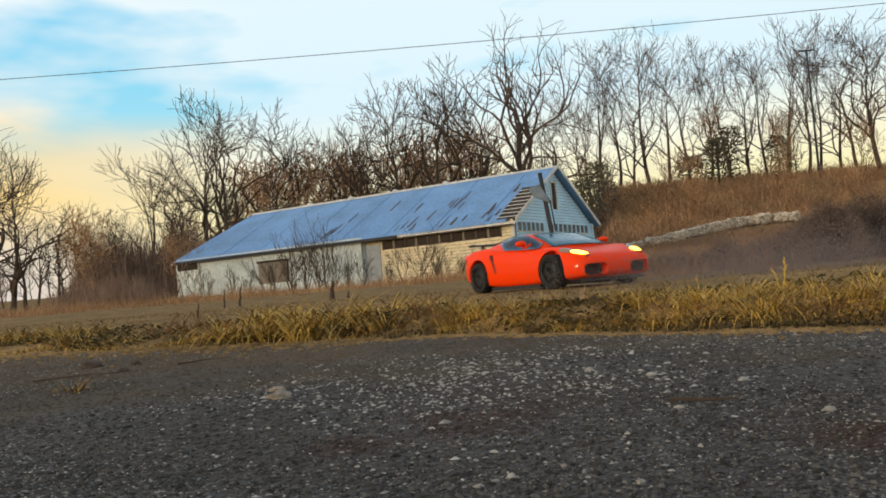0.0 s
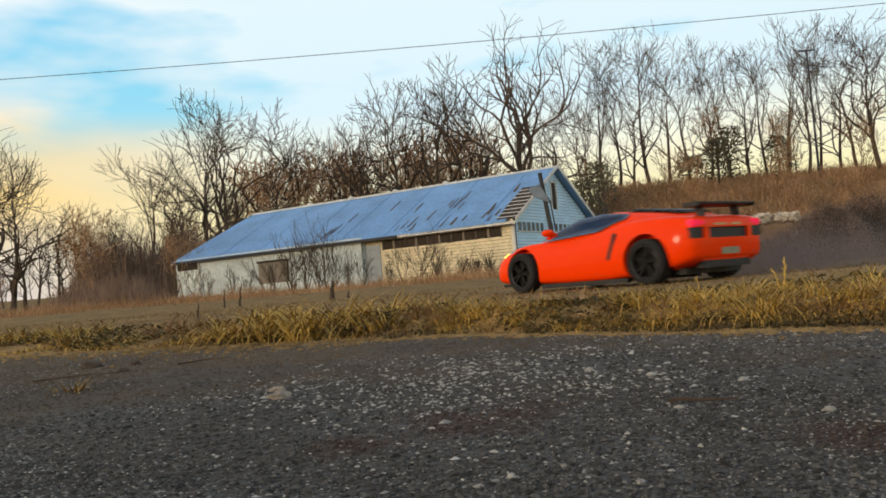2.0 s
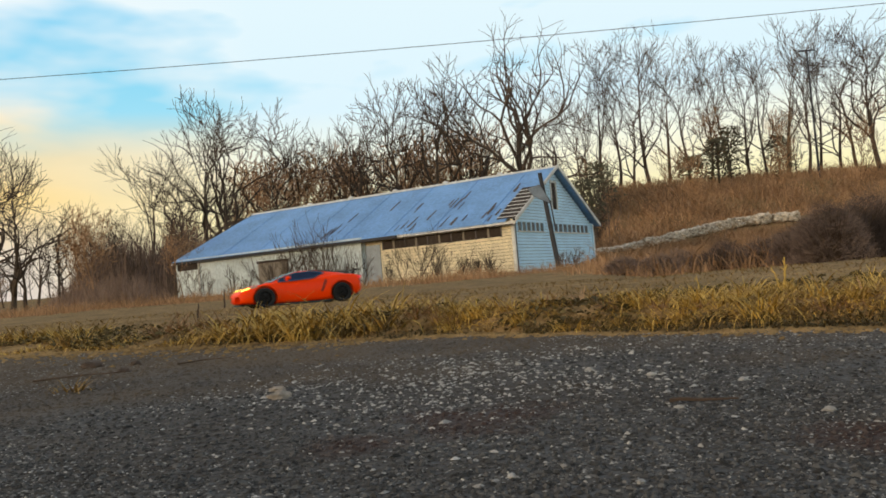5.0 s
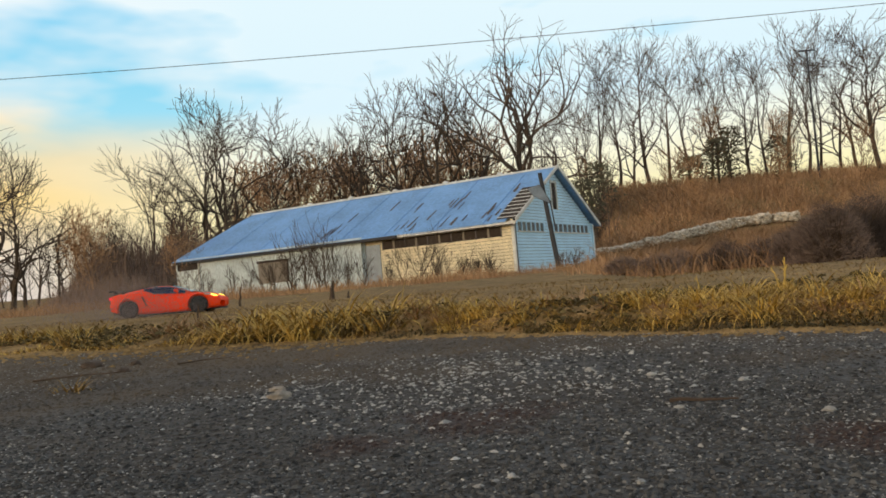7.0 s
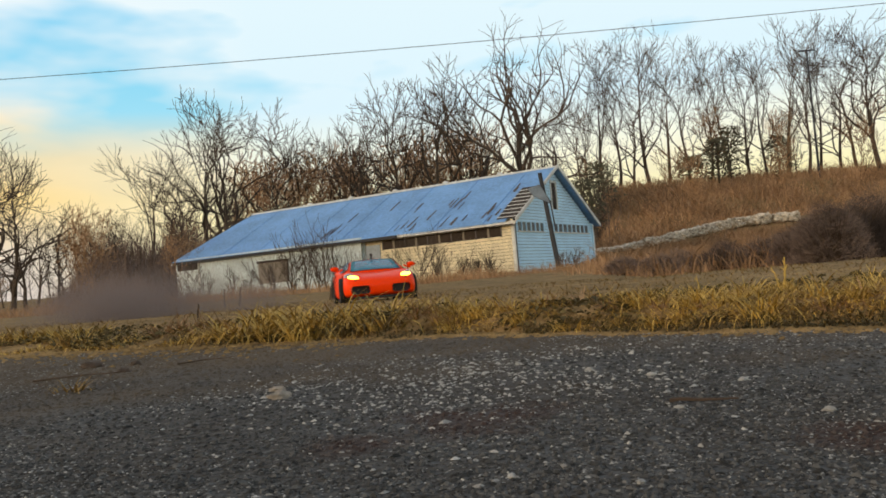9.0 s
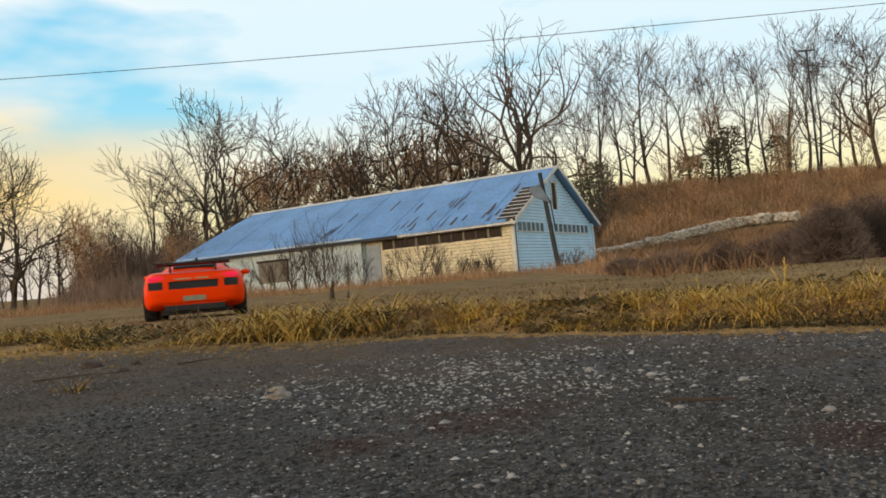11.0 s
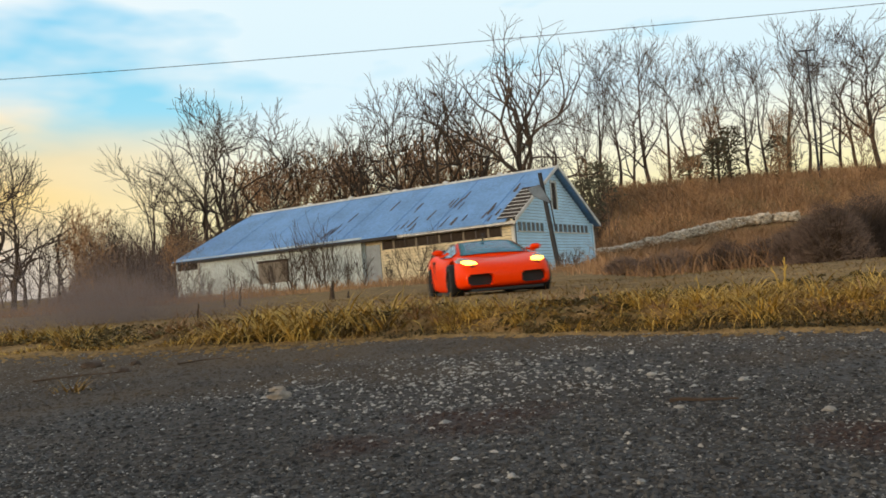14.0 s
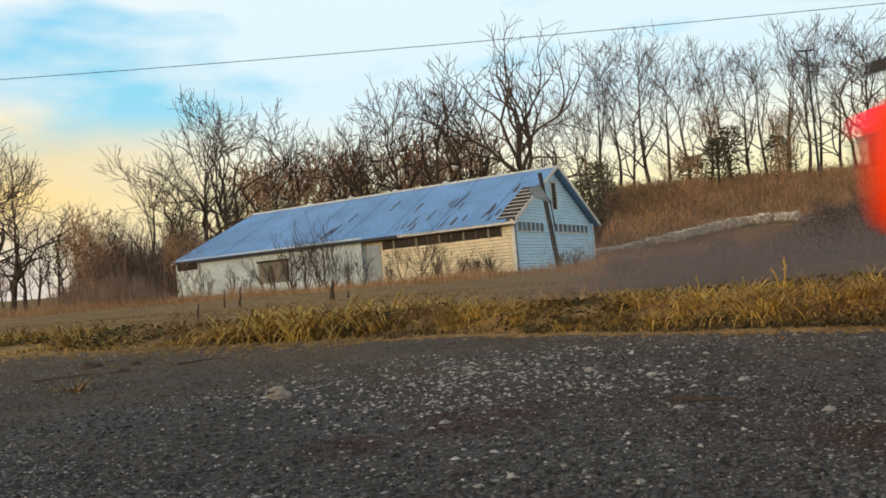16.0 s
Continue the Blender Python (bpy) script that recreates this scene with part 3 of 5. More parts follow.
def forest():
    rng = random.Random(8)
    # trees that can be told apart: bearing, distance, height
    for k, b, y, h, a in (
            ("oak", 0.103, 66, 20.5, 2.4), ("broad", -0.005, 70, 19.5, 1.0), ("broad2", 0.03, 74, 18.5, 2.2), ("forked", -0.055, 72, 18.5, 0.3), ("broad2", -0.03, 76, 16.5, 5.0),
            ("broad2", -0.115, 76, 16, 0.9), ("forked", -0.09, 70, 15.0, 3.9), ("broad", -0.175, 76, 17.5, 4.0), ("broad2", -0.15, 80, 15.5, 1.9),
            ("broad2", -0.262, 70, 18.8, 2.5), ("broad", -0.285, 68, 16.5, 0.6), ("broad2", -0.205, 74, 14, 0.1),
            ("slim3", -0.36, 66, 14.5, 1.4), ("broad", -0.322, 68, 12.5, 2.9), ("forked", -0.405, 60, 6.8, 3.3), ("broad2", -0.385, 64, 7.5, 4.4),
            ("forked", -0.53, 40, 8.6, 2.0), ("broad", -0.56, 42, 8.8, 0.8), ("oak", -0.575, 38, 9.6, 3.0), ("broad", -0.515, 46, 7.0, 4.6),
            ("broad2", -0.475, 55, 7.4, 0.2), ("broad2", -0.50, 62, 7.5, 1.2), ("broad2", 0.065, 76, 17.5, 3.0), ("slim3", 0.135, 76, 17.5, 2.0),
            ("slim", 0.178, 78, 17.0, 0), ("slim2", 0.205, 84, 18.5, 1), ("slim3", 0.262, 82, 18.5, 2), ("slim", 0.285, 85, 15.5, 3), ("slim3", 0.31, 80, 14.5, 4),
            ("slim2", 0.335, 84, 15.5, 5), ("slim", 0.36, 82, 14.0, 0.5), ("slim3", 0.385, 86, 16.5, 1.5), ("slim2", 0.405, 80, 14.5, 2.5), ("slim", 0.43, 84, 15.5, 3.5),
            ("slim2", 0.455, 80, 16.0, 4.5), ("slim2", 0.47, 84, 16.5, 5.5), ("slim3", 0.495, 82, 15.5, 0.8), ("slim", 0.515, 86, 15.0, 1.8), ("broad2", 0.545, 78, 16.5, 2.8),
            ("slim2", 0.57, 84, 15, 3.8), ("slim3", 0.192, 92, 17.0, 2.4), ("slim2", 0.222, 88, 17.5, 4.2), ("slim3", 0.24, 94, 16.5, 0.9)):
        plant(k, b, y, h, a)
    for i in range(50):
        b = rng.uniform(-0.62, 0.64)
        y = rng.uniform(82, 118)
        right = b > 0.16
        low = 0.5 if b < -0.36 else 1.0
        if right and i % 6:
            continue
        plant(rng.choice(("slim2", "slim3", "slim2") if right else ("slim2", "broad2", "forked", "slim3")), b, y,
              rng.uniform(10, 14.5) * low * (0.9 if right else 1.0), rng.uniform(0, 6))
    for i in range(12):
        b = rng.uniform(0.17, 0.6)
        y = rng.uniform(60, 84)
        plant("sapling", b, y, rng.uniform(4, 9), rng.uniform(0, 6), "saplings on the bank")
    for i in range(16):
        b = rng.uniform(-0.6, -0.3)
        y = rng.uniform(45, 75)
        plant("sapling", b, y, rng.uniform(3, 6.5), rng.uniform(0, 6), "saplings beside the shed")
    for i in range(24):
        b = -0.24 + 0.30 * (i + rng.random()) / 24
        y = rng.uniform(74, 96)
        plant("sapling", b, y, rng.uniform(11.0, 14.5) * y / 80, rng.uniform(0, 6), "young trees behind the shed")


forest()


def thicket(name, label, spots, mat, blades, height, width, spread, seed, slack=0.7, level=None):
    """Tangled dead brush: many thin crossing stems."""
    rng = random.Random(seed)
    V, F = [], []
    for (x, y, k) in spots:
        for i in range(blades):
            px, py = x + rng.gauss(0, spread), y + rng.gauss(0, spread)
            h = height * k * rng.uniform(0.35, 1.15) * math.exp(-(((px - x) ** 2 + (py - y) ** 2) / (2.2 * spread) ** 2))
            z = (level or ground_z)(px, py) - 0.02
            a = rng.uniform(0, 6.28)
            lean = rng.uniform(0, slack) * h
            q = Vector((px + math.cos(a) * lean, py + math.sin(a) * lean, z + h))
            mid = Vector((px + math.cos(a) * lean * 0.3, py + math.sin(a) * lean * 0.3, z + h * 0.55))
            w = width * rng.uniform(0.5, 1.3)
            s = Vector((math.cos(a * 3.1), math.sin(a * 3.1) * 0.4, 0)) * w
            i0 = len(V)
            V += [Vector((px, py, z)) - s, Vector((px, py, z)) + s, mid + s * 0.8, mid - s * 0.8, q]
            F += [(i0, i0 + 1, i0 + 2, i0 + 3), (i0 + 3, i0 + 2, i0 + 4)]
    ob = obj(name, V, F, mat)
    tagged(ob, label, "undergrowth", kind="stuff")
    return ob


rg = random.Random(31)
# brown woodland floor brush on the bank to the right and behind the shed
thicket("bank_brush", "rust-brown dead brush covering the bank below the wood", [(b * y, y, rg.uniform(0.6, 1.2)) for b, y in
        ((rg.uniform(0.17, 0.64), rg.uniform(59, 86)) for _ in range(520))], BRUSH, 70, 1.5, 0.032, 1.3, 3, 1.8)
thicket("wood_brush", "grey-brown understorey of the wood behind the shed", [(b * y, y, rg.uniform(0.6, 1.2)) for b, y in
        ((rg.uniform(-0.42, 0.18), rg.uniform(66, 100)) for _ in range(400))], DARKBRUSH, 70, 6.6, 0.045, 2.0, 4)
thicket("left_brush", "dark tangled brush beside the shed", [(b * y, y, rg.uniform(0.5, 1.1)) for b, y in
        ((rg.uniform(-0.45, -0.38), rg.uniform(48, 64)) for _ in range(70))], DARKBRUSH, 80, 2.3, 0.024, 1.4, 5, 0.7)
thicket("left_brush", "tall grey-brown thicket behind the far corner of the shed", [(b * y, y, rg.uniform(0.5, 1.1)) for b, y in
        ((rg.uniform(-0.42, -0.30), rg.uniform(60, 72)) for _ in range(110))], DARKBRUSH, 70, 6.5, 0.03, 1.3, 15, 0.4)
thicket("weed_belt", "brown dead weeds at the far edge of the dirt", [(b * y, y, rg.uniform(0.5, 1.2)) for b, y in
        ((rg.uniform(0.19, 0.64), rg.uniform(12, 30)) for _ in range(230))], BRUSH, 80, 0.55, 0.008, 0.4, 6, 1.8)
thicket("weed_belt", "brown dead weeds in front of the shed wall", [(b * y, y, rg.uniform(0.4, 1.2)) for b, y in
        ((rg.uniform(-0.62, 0.20), rg.uniform(22, 40)) for _ in range(260))], BRUSH, 55, 0.5, 0.009, 0.6, 7, 1.5)


def build_bush(x, y, w, h, seed, count=8000, label="dense dark brown leafless bush"):
    rng = random.Random(seed)
    b = new("bush")
    b.location = (x, y, ground_z(x, y))
    tagged(b, label, "bush", "bushes at the far edge")
    V, F = [], []
    for i in range(60):
        a = rng.uniform(0, 6.28)
        tube(V, F, (0, 0, -0.05), (math.cos(a) * w * 0.4 * rng.random(), math.sin(a) * w * 0.4 * rng.random(), h * rng.uniform(0.5, 0.95)), 0.012, 0.004, 3)
    obj("stem", V, F, STEM, b)
    V, F = [], []
    for i in range(count):
        a, rr, zz = rng.uniform(0, 6.28), rng.random() ** 0.6, rng.random() ** 0.8
        rough = 1 + 0.35 * noise.noise((math.cos(a) * 1.5, math.sin(a) * 1.5, seed))
        rad = w * 0.5 * rr * rough * (1 - 0.3 * zz)
        c = Vector((math.cos(a) * rad, math.sin(a) * rad, h * zz * (1.0 - 0.45 * rr * rr) * rough))
        d = Vector((math.cos(a) * rr * 0.6 + rng.gauss(0, 0.7), math.sin(a) * rr * 0.6 + rng.gauss(0, 0.7), rng.uniform(0.1, 1.2))).normalized()
        e = d.orthogonal().normalized() * rng.uniform(0.0015, 0.0035)
        n = rng.uniform(0.06, 0.16)
        bend = Vector((rng.gauss(0, 0.012), rng.gauss(0, 0.012), 0))
        i0 = len(V)
        V += [c - e, c + e, c + d * n * 0.6 + bend + e * 0.6, c + d * n * 0.6 + bend - e * 0.6, c + d * n]
        F += [(i0, i0 + 1, i0 + 2, i0 + 3), (i0 + 3, i0 + 2, i0 + 4)]
    obj("twig_mass", V, F, DARKBRUSH, b)["kind"] = "stuff"


build_bush(0.475 * 10, 10.0, 1.0, 0.74, 1)
build_bush(0.53 * 11, 11.0, 1.2, 0.86, 2)
build_bush(0.43 * 11.5, 11.5, 0.8, 0.52, 3, 5000)
build_bush(0.505 * 10.6, 10.6, 1.1, 0.78, 4)
build_bush(0.455 * 11, 11.0, 0.8, 0.62, 5)
build_bush(0.575 * 10.4, 10.4, 1.1, 0.86, 6)
for i, (b, w, h) in enumerate(((0.385, 0.8, 0.40), (0.345, 0.9, 0.34), (0.30, 0.9, 0.34), (0.262, 0.8, 0.30), (0.225, 0.7, 0.26), (0.36, 0.7, 0.42), (0.41, 0.7, 0.46))):
    build_bush(b * 12.4, 12.4 + 0.3 * (i % 3), w, h, 10 + i, 2600, "low brown leafless bush with thin upright twigs")


def build_cedar(b, y, h, w, seed):
    rng = random.Random(seed)
    x = b * y
    c = new("cedar")
    c.location = (x, y, ground_z(x, y))
    tagged(c, "small dark evergreen among the bare trees", "tree", "evergreens")
    V, F = [], []
    tube(V, F, (0, 0, -0.3), (0, 0, h), 0.12, 0.02, 6)
    obj("trunk", V, F, BARK, c)
    V, F = [], []
    for i in range(620):
        z = rng.random() ** 0.8 * 0.85 + 0.15
        a = rng.uniform(0, 6.28)
        rad = w * (1.1 - 0.9 * abs(z - 0.45) ** 1.3 * 1.6) * rng.random() ** 0.5 * (0.7 + 0.5 * noise.noise((a, z * 4, seed)) + 0.3)
        p = Vector((math.cos(a) * rad, math.sin(a) * rad, z * h))
        d = Vector((rng.gauss(0, 1), rng.gauss(0, 1), rng.gauss(-0.2, 0.5))).normalized()
        e = d.orthogonal() * rng.uniform(0.05, 0.12)
        i0 = len(V)
        V += [p - e, p + e, p + d * rng.uniform(0.2, 0.5)]
        F.append((i0, i0 + 1, i0 + 2))
    obj("crown", V, F, CEDAR, c)


for b, y, h, w, s in ((0.178, 70, 6.6, 2.0, 1), (0.197, 73, 5.6, 1.9, 2), (0.345, 78, 4.6, 2.0, 3), (0.36, 79, 5.6, 1.9, 4), (0.42, 82, 4.6, 1.6, 5), (0.31, 80, 3.0, 1.8, 6)):
    build_cedar(b, y, h, w, s)


def build_bank_wall():
    """Low wall of pale rubble along the foot of the bank."""
    rng = random.Random(12)
    wall = new("rubble_wall")
    tagged(wall, "low pale rubble wall along the foot of the bank", "wall", kind="structure")
    V, F = [], []
    ico = bmesh.new()
    bmesh.ops.create_icosphere(ico, subdivisions=1, radius=1)
    iv, iff = [v.co.copy() for v in ico.verts], [[v.index for v in f.verts] for f in ico.faces]
    ico.free()
    for i in range(2400):
        t = rng.random()
        b = 0.187 + t * (0.437 - 0.187)
        y = 55 + 1.5 * t + rng.uniform(-0.3, 0.3)
        x = b * y
        if noise.noise((t * 22, 5.5, 0)) < -0.5:
            continue
        base = 1.55 + 1.35 * smooth01(t * 1.15)
        z = base + rng.uniform(-0.32, 0.26) * (0.45 + 0.7 * smooth01(t * 3)) * (0.8 + 0.5 * noise.noise((t * 14, 0, 0)))
        s = rng.uniform(0.07, 0.16)
        i0 = len(V)
        sc = Vector((s * rng.uniform(0.8, 1.6), s, s * rng.uniform(0.6, 1.0)))
        for v in iv:
            V.append(Vector((x + v.x * sc.x, y + v.y * sc.y, z + v.z * sc.z)) + Vector((rng.gauss(0, 0.02), 0, rng.gauss(0, 0.02))))
        F += [[i0 + k for k in f] for f in iff]
    ob = obj("stones", V, F, WALLSTONE, wall)
    ob["kind"] = "stuff"
    # the earth slope that the wall stands on
    V, F = [], []
    n = 40
    for i in range(n + 1):
        t = -0.15 + 1.75 * i / n
        b = 0.187 + t * 0.25
        y = 55.4 + 1.5 * t
        base = (1.15 + 1.3 * smooth01(t * 1.15)) * smooth01((t + 0.2) * 6)
        for dy, z in ((-14, -0.6), (-5, base * 0.55), (-0.6, base), (1.6, base + 0.5), (3.5, -1.0)):
            V.append((b * (y + dy), y + dy, ground_z(b * (y + dy), y + dy) - 0.9 if z < 0 else z + 0.12 * noise.noise((i * 0.7, dy, 2))))
    for i in range(n):
        for k in range(4):
            a = i * 5 + k
            F.append((a, a + 1, a + 6, a + 5))
    o2 = obj("slope", V, F, SOIL, wall, smooth=True)


build_bank_wall()


def slope_z(x, y):
    """Height of the earth slope below the rubble wall."""
    t = (x / y - 0.187) / 0.25
    d = y - 55.4 - 1.5 * t
    base = (1.15 + 1.3 * smooth01(t * 1.15)) * smooth01((t + 0.2) * 6)
    if d < -5:
        return max(ground_z(x, y), base * 0.55 * (d + 14) / 9 - 0.5 * (-5 - d) / 9)
    return base * (0.55 + 0.45 * (d + 5) / 4.4)


thicket("slope_brush", "brown dead brush on the slope below the rubble wall", [(b * y, y, rg.uniform(0.5, 1.2)) for b, y in
        ((rg.uniform(0.19, 0.48), rg.uniform(45, 54)) for _ in range(300))], BRUSH, 70, 0.75, 0.02, 0.8, 9, 1.6, slope_z)


# ---- yard light, wire ----
def build_far_lamp():
    p = new("street_lamp")
    y = 78
    x = 0.468 * y
    p.location = (x, y, ground_z(x, y))
    tagged(p, "tall thin street lamp among the trees", "street lamp")
    V, F = [], []
    tube(V, F, (0, 0, -0.5), (0, 0, 12.3), 0.12, 0.08, 6)
    obj("post", V, F, POLE, p)
    bm = bmesh.new()
    box(bm, (0, 0, 12.35), (1.5, 0.3, 0.12), bevel=0.03)
    part("lamp_head", bm, POLE, p)


build_far_lamp()


def build_wire():
    V, F = [], []
    a, b = Vector((-34.0, 36.0, 11.1)), Vector((36.0, 36.0, 11.35))
    n = 48
    for i in range(n + 1):
        t = i / n
        p = a.lerp(b, t) + Vector((0, 0, -0.45 * 4 * t * (1 - t)))
        for k in range(4):
            V.append(p + Vector((0, math.cos(k * math.pi / 2), math.sin(k * math.pi / 2))) * 0.015)
        if i:
            j = 4 * i
            F += [(j - 4 + k, j - 4 + (k + 1) % 4, j + (k + 1) % 4, j + k) for k in range(4)]
    w = obj("overhead_wire", V, F, POLE)
    tagged(w, "thin dark overhead wire sagging across the sky", "cable")
    for k, e in enumerate((a, b)):
        p = new("utility_pole")
        p.location = (e.x, e.y, ground_z(e.x, e.y))
        tagged(p, "wooden utility pole holding the wire", "utility pole", "utility poles")
        V, F = [], []
        tube(V, F, (0, 0, -0.5), (0, 0, e.z - p.location.z + 0.3), 0.16, 0.12, 8)
        obj("shaft", V, F, STEM, p)
        boxpart("cross_arm", (0, 0, e.z - p.location.z - 0.02), (1.2, 0.1, 0.12), STEM, p, bevel=0.01)


build_wire()


# ---- grass and grit ----
def blade(V, F, rng, p, a, length, w, droop):
    """A curved tapering blade."""
    d = Vector((math.cos(a), math.sin(a), 0))
    s = Vector((-math.sin(a), math.cos(a), 0)) * w
    n = 5
    lift = rng.uniform(0.55, 1.0)
    i0 = len(V)
    q = Vector(p)
    ang = math.atan2(lift, 0.5)
    for i in range(n + 1):
        t = i / n
        k = 1 - t * 0.85
        V += [q - s * k, q + s * k]
        ang -= droop * (0.6 + t) * rng.uniform(0.7, 1.3) / n
        q = q + (d * math.cos(ang) + Vector((0, 0, 1)) * math.sin(ang)) * (length / n)
    for i in range(n):
        j = i0 + 2 * i
        F.append((j, j + 1, j + 3, j + 2))


def tuft_mesh(seed, count, length, w, spread, droop, mat):
    rng = random.Random(seed)
    V, F = [], []
    for i in range(count):
        a = rng.uniform(0, 6.28)
        r = spread * rng.random() ** 0.7
        blade(V, F, rng, (math.cos(a) * r, math.sin(a) * r, -0.003), a + rng.gauss(0, 0.7), length * rng.uniform(0.5, 1.15), w * rng.uniform(0.6, 1.2), rng.uniform(0.6, droop))
    me = bpy.data.meshes.new("leafage")
    me.from_pydata([tuple(v) for v in V], [], F)
    me.materials.append(mat)
    return me


TUFTS = [tuft_mesh(1, 75, 0.058, 0.0013, 0.022, 2.6, STRAW), tuft_mesh(2, 50, 0.042, 0.0012, 0.018, 2.2, STRAW), tuft_mesh(3, 40, 0.030, 0.0010, 0.016, 2.0, DULLSTRAW),
         tuft_mesh(4, 62, 0.046, 0.0012, 0.026, 3.0, STRAW), tuft_mesh(5, 30, 0.024, 0.0009, 0.02, 2.0, DULLSTRAW),
         tuft_mesh(6, 46, 0.040, 0.0008, 0.02, 1.6, BRUSH), tuft_mesh(7, 60, 0.066, 0.0009, 0.016, 3.4, STRAW),
         tuft_mesh(8, 60, 0.040, 0.0011, 0.024, 2.4, WEED), tuft_mesh(9, 44, 0.026, 0.0010, 0.022, 2.6, WEED)]


def tuft(x, y, k, s=1.0, turn=0.0):
    t = new("grass_tuft")
    t.matrix_basis = Matrix.Translation((x, y, ground_z(x, y))) @ Matrix.Rotation(turn, 4, "Z") @ Matrix.Diagonal((s, s, s, 1))
    p = new("leafage", TUFTS[k])
    p.parent = t
    tagged(t, "clump of arching dry yellow grass" if k in (0, 1, 3, 6) else "brown withered weed clump" if k == 5 else "clump of dark olive-brown weeds" if k > 6 else "low tuft of dull brown grass", "grass", "dry grass tufts along the asphalt edge")


def verge():
    rng = random.Random(77)
    # the big clumps
    for b, y, k, s in ((-0.25, 0.88, 0, 1.2), (-0.205, 0.85, 3, 1.15), (-0.165, 0.83, 0, 1.1), (-0.225, 0.9, 3, 1.2), (-0.145, 0.85, 3, 1.0), (-0.28, 0.92, 1, 1.0),
                       (-0.19, 0.88, 0, 1.1), (0.415, 0.60, 0, 0.5), (0.425, 0.58, 1, 0.55), (0.07, 0.75, 1, 0.8), (0.30, 0.66, 1, 0.6),
                       (-0.32, 1.05, 5, 1.3), (-0.48, 1.2, 1, 1.2), (-0.52, 1.22, 0, 1.0), (-0.135, 0.84, 6, 1.15), (-0.175, 0.82, 6, 1.1), (-0.22, 0.86, 6, 1.2),
                       (-0.29, 0.98, 5, 1.3), (-0.345, 1.05, 5, 1.2), (-0.27, 0.90, 5, 1.0), (-0.45, 1.15, 6, 0.9), (0.13, 0.72, 5, 0.8), (0.155, 0.72, 5, 0.9), (0.36, 0.62, 5, 0.6)):
        tuft(b * y, y, k, s, rng.uniform(0, 6))
    for i in range(640):
        b = rng.uniform(-0.66, 0.62)
        # depth of the edge along this bearing
        y = 0.71 / (1 + (1.05 * b if b > 0 else 0.62 * b))
        y += abs(rng.gauss(0, 0.11 if b > 0 else 0.24)) + (0.008 if b > 0 else 0.02)
        x = b * y
        if noise.noise((b * 11, y * 4, 2.2)) < (0.02 if b < 0 else -0.2) or (x > 0.2 and y < 0.62 and rng.random() < 0.5):
            continue
        tuft(x, y, rng.choice((1, 2, 3, 4, 5, 7, 7, 8, 8) if b < 0 else (1, 1, 2, 3, 4, 5, 8, 1, 6)), rng.uniform(0.35, 1.0) ** 1.3 * (1.2 if b < 0 else 0.68), rng.uniform(0, 6))
    V, F = [], []
    # short dead grass over the dirt behind
    for i in range(15000):
        b = rng.uniform(-0.7, 0.66)
        y = 0.71 / (1 + (1.05 * b if b > 0 else 0.62 * b)) + 0.01 + rng.random() ** 2.6 * 4.5
        x = b * y
        blade(V, F, rng, (x, y, ground_z(x, y) - 0.001), rng.uniform(0, 6.28), rng.uniform(0.005, 0.016) * (0.7 + 0.3 * y) * (1 + 0.8 * noise.noise((x * 3, y * 3, 4))), 0.0009 * (0.5 + 0.5 * y), rng.uniform(0.8, 2.8))
    V2, F2 = [], []
    for i in range(12000):
        b = rng.uniform(-0.7, 0.66)
        y = 0.71 / (1 + (1.05 * b if b > 0 else 0.62 * b)) + 0.002 + abs(rng.gauss(0, 0.13 if b < 0 else 0.075))
        x = b * y
        if noise.noise((x * 8, y * 8, 9)) < (0.06 if b < 0 else -0.12):
            continue
        blade(V2, F2, rng, (x, y, ground_z(x, y) - 0.001), rng.uniform(0, 6.28), rng.uniform(0.007, 0.022) * (0.55 + 0.45 * y) * (1.0 if b < 0 else 0.65), 0.0008 * (0.6 + 0.4 * y), rng.uniform(0.8, 3.2))
    o2 = obj("verge_grass", V2, F2, STRAW)
    tagged(o2, "straw-yellow dry grass along the broken edge", "grass", kind="stuff")
    # dark blades added along the edge as the shadow under the grass
    V4, F4 = [], []
    for i in range(7000):
        b = rng.uniform(-0.3, 0.66)
        x = b * 0.71 / (1 + (1.05 * b if b > 0 else 0.62 * b))
        y = edge_y(x) + abs(rng.gauss(0, 0.016)) - 0.004
        if noise.noise((x * 13, 4.4, 1.0)) < -0.25:
            continue
        blade(V4, F4, rng, (x, y, ground_z(x, y) - 0.001), rng.uniform(0, 6.28), rng.uniform(0.004, 0.013), 0.0007, rng.uniform(0.8, 3.0))
    o4 = obj("edge_weeds", V4, F4, WEED)
    tagged(o4, "short dark weeds standing in for shade along the broken asphalt edge", "weed", kind="stuff")
    # dead leaves and dark weed scraps, added to darken the shadow gaps among the grass
    V3, F3 = [], []
    for i in range(6500):
        b = rng.uniform(-0.68, 0.64)
        y = 0.71 / (1 + (1.05 * b if b > 0 else 0.62 * b)) + 0.01 + abs(rng.gauss(0, 0.16))
        x = b * y
        if noise.noise((x * 6, y * 6, 21)) < -0.05:
            continue
        s = rng.uniform(0.0018, 0.0045) * (0.6 + 0.6 * y)
        a = rng.uniform(0, 6.28)
        c = Vector((x, y, ground_z(x, y) + rng.uniform(0.001, 0.006)))
        u, v = Vector((math.cos(a), math.sin(a), rng.uniform(-0.5, 0.7))) * s, Vector((-math.sin(a), math.cos(a), rng.uniform(-0.5, 0.7))) * s * 0.55
        i0 = len(V3)
        V3 += [c - u, c - v + Vector((0, 0, s * 0.4)), c + u, c + v + Vector((0, 0, s * 0.4))]
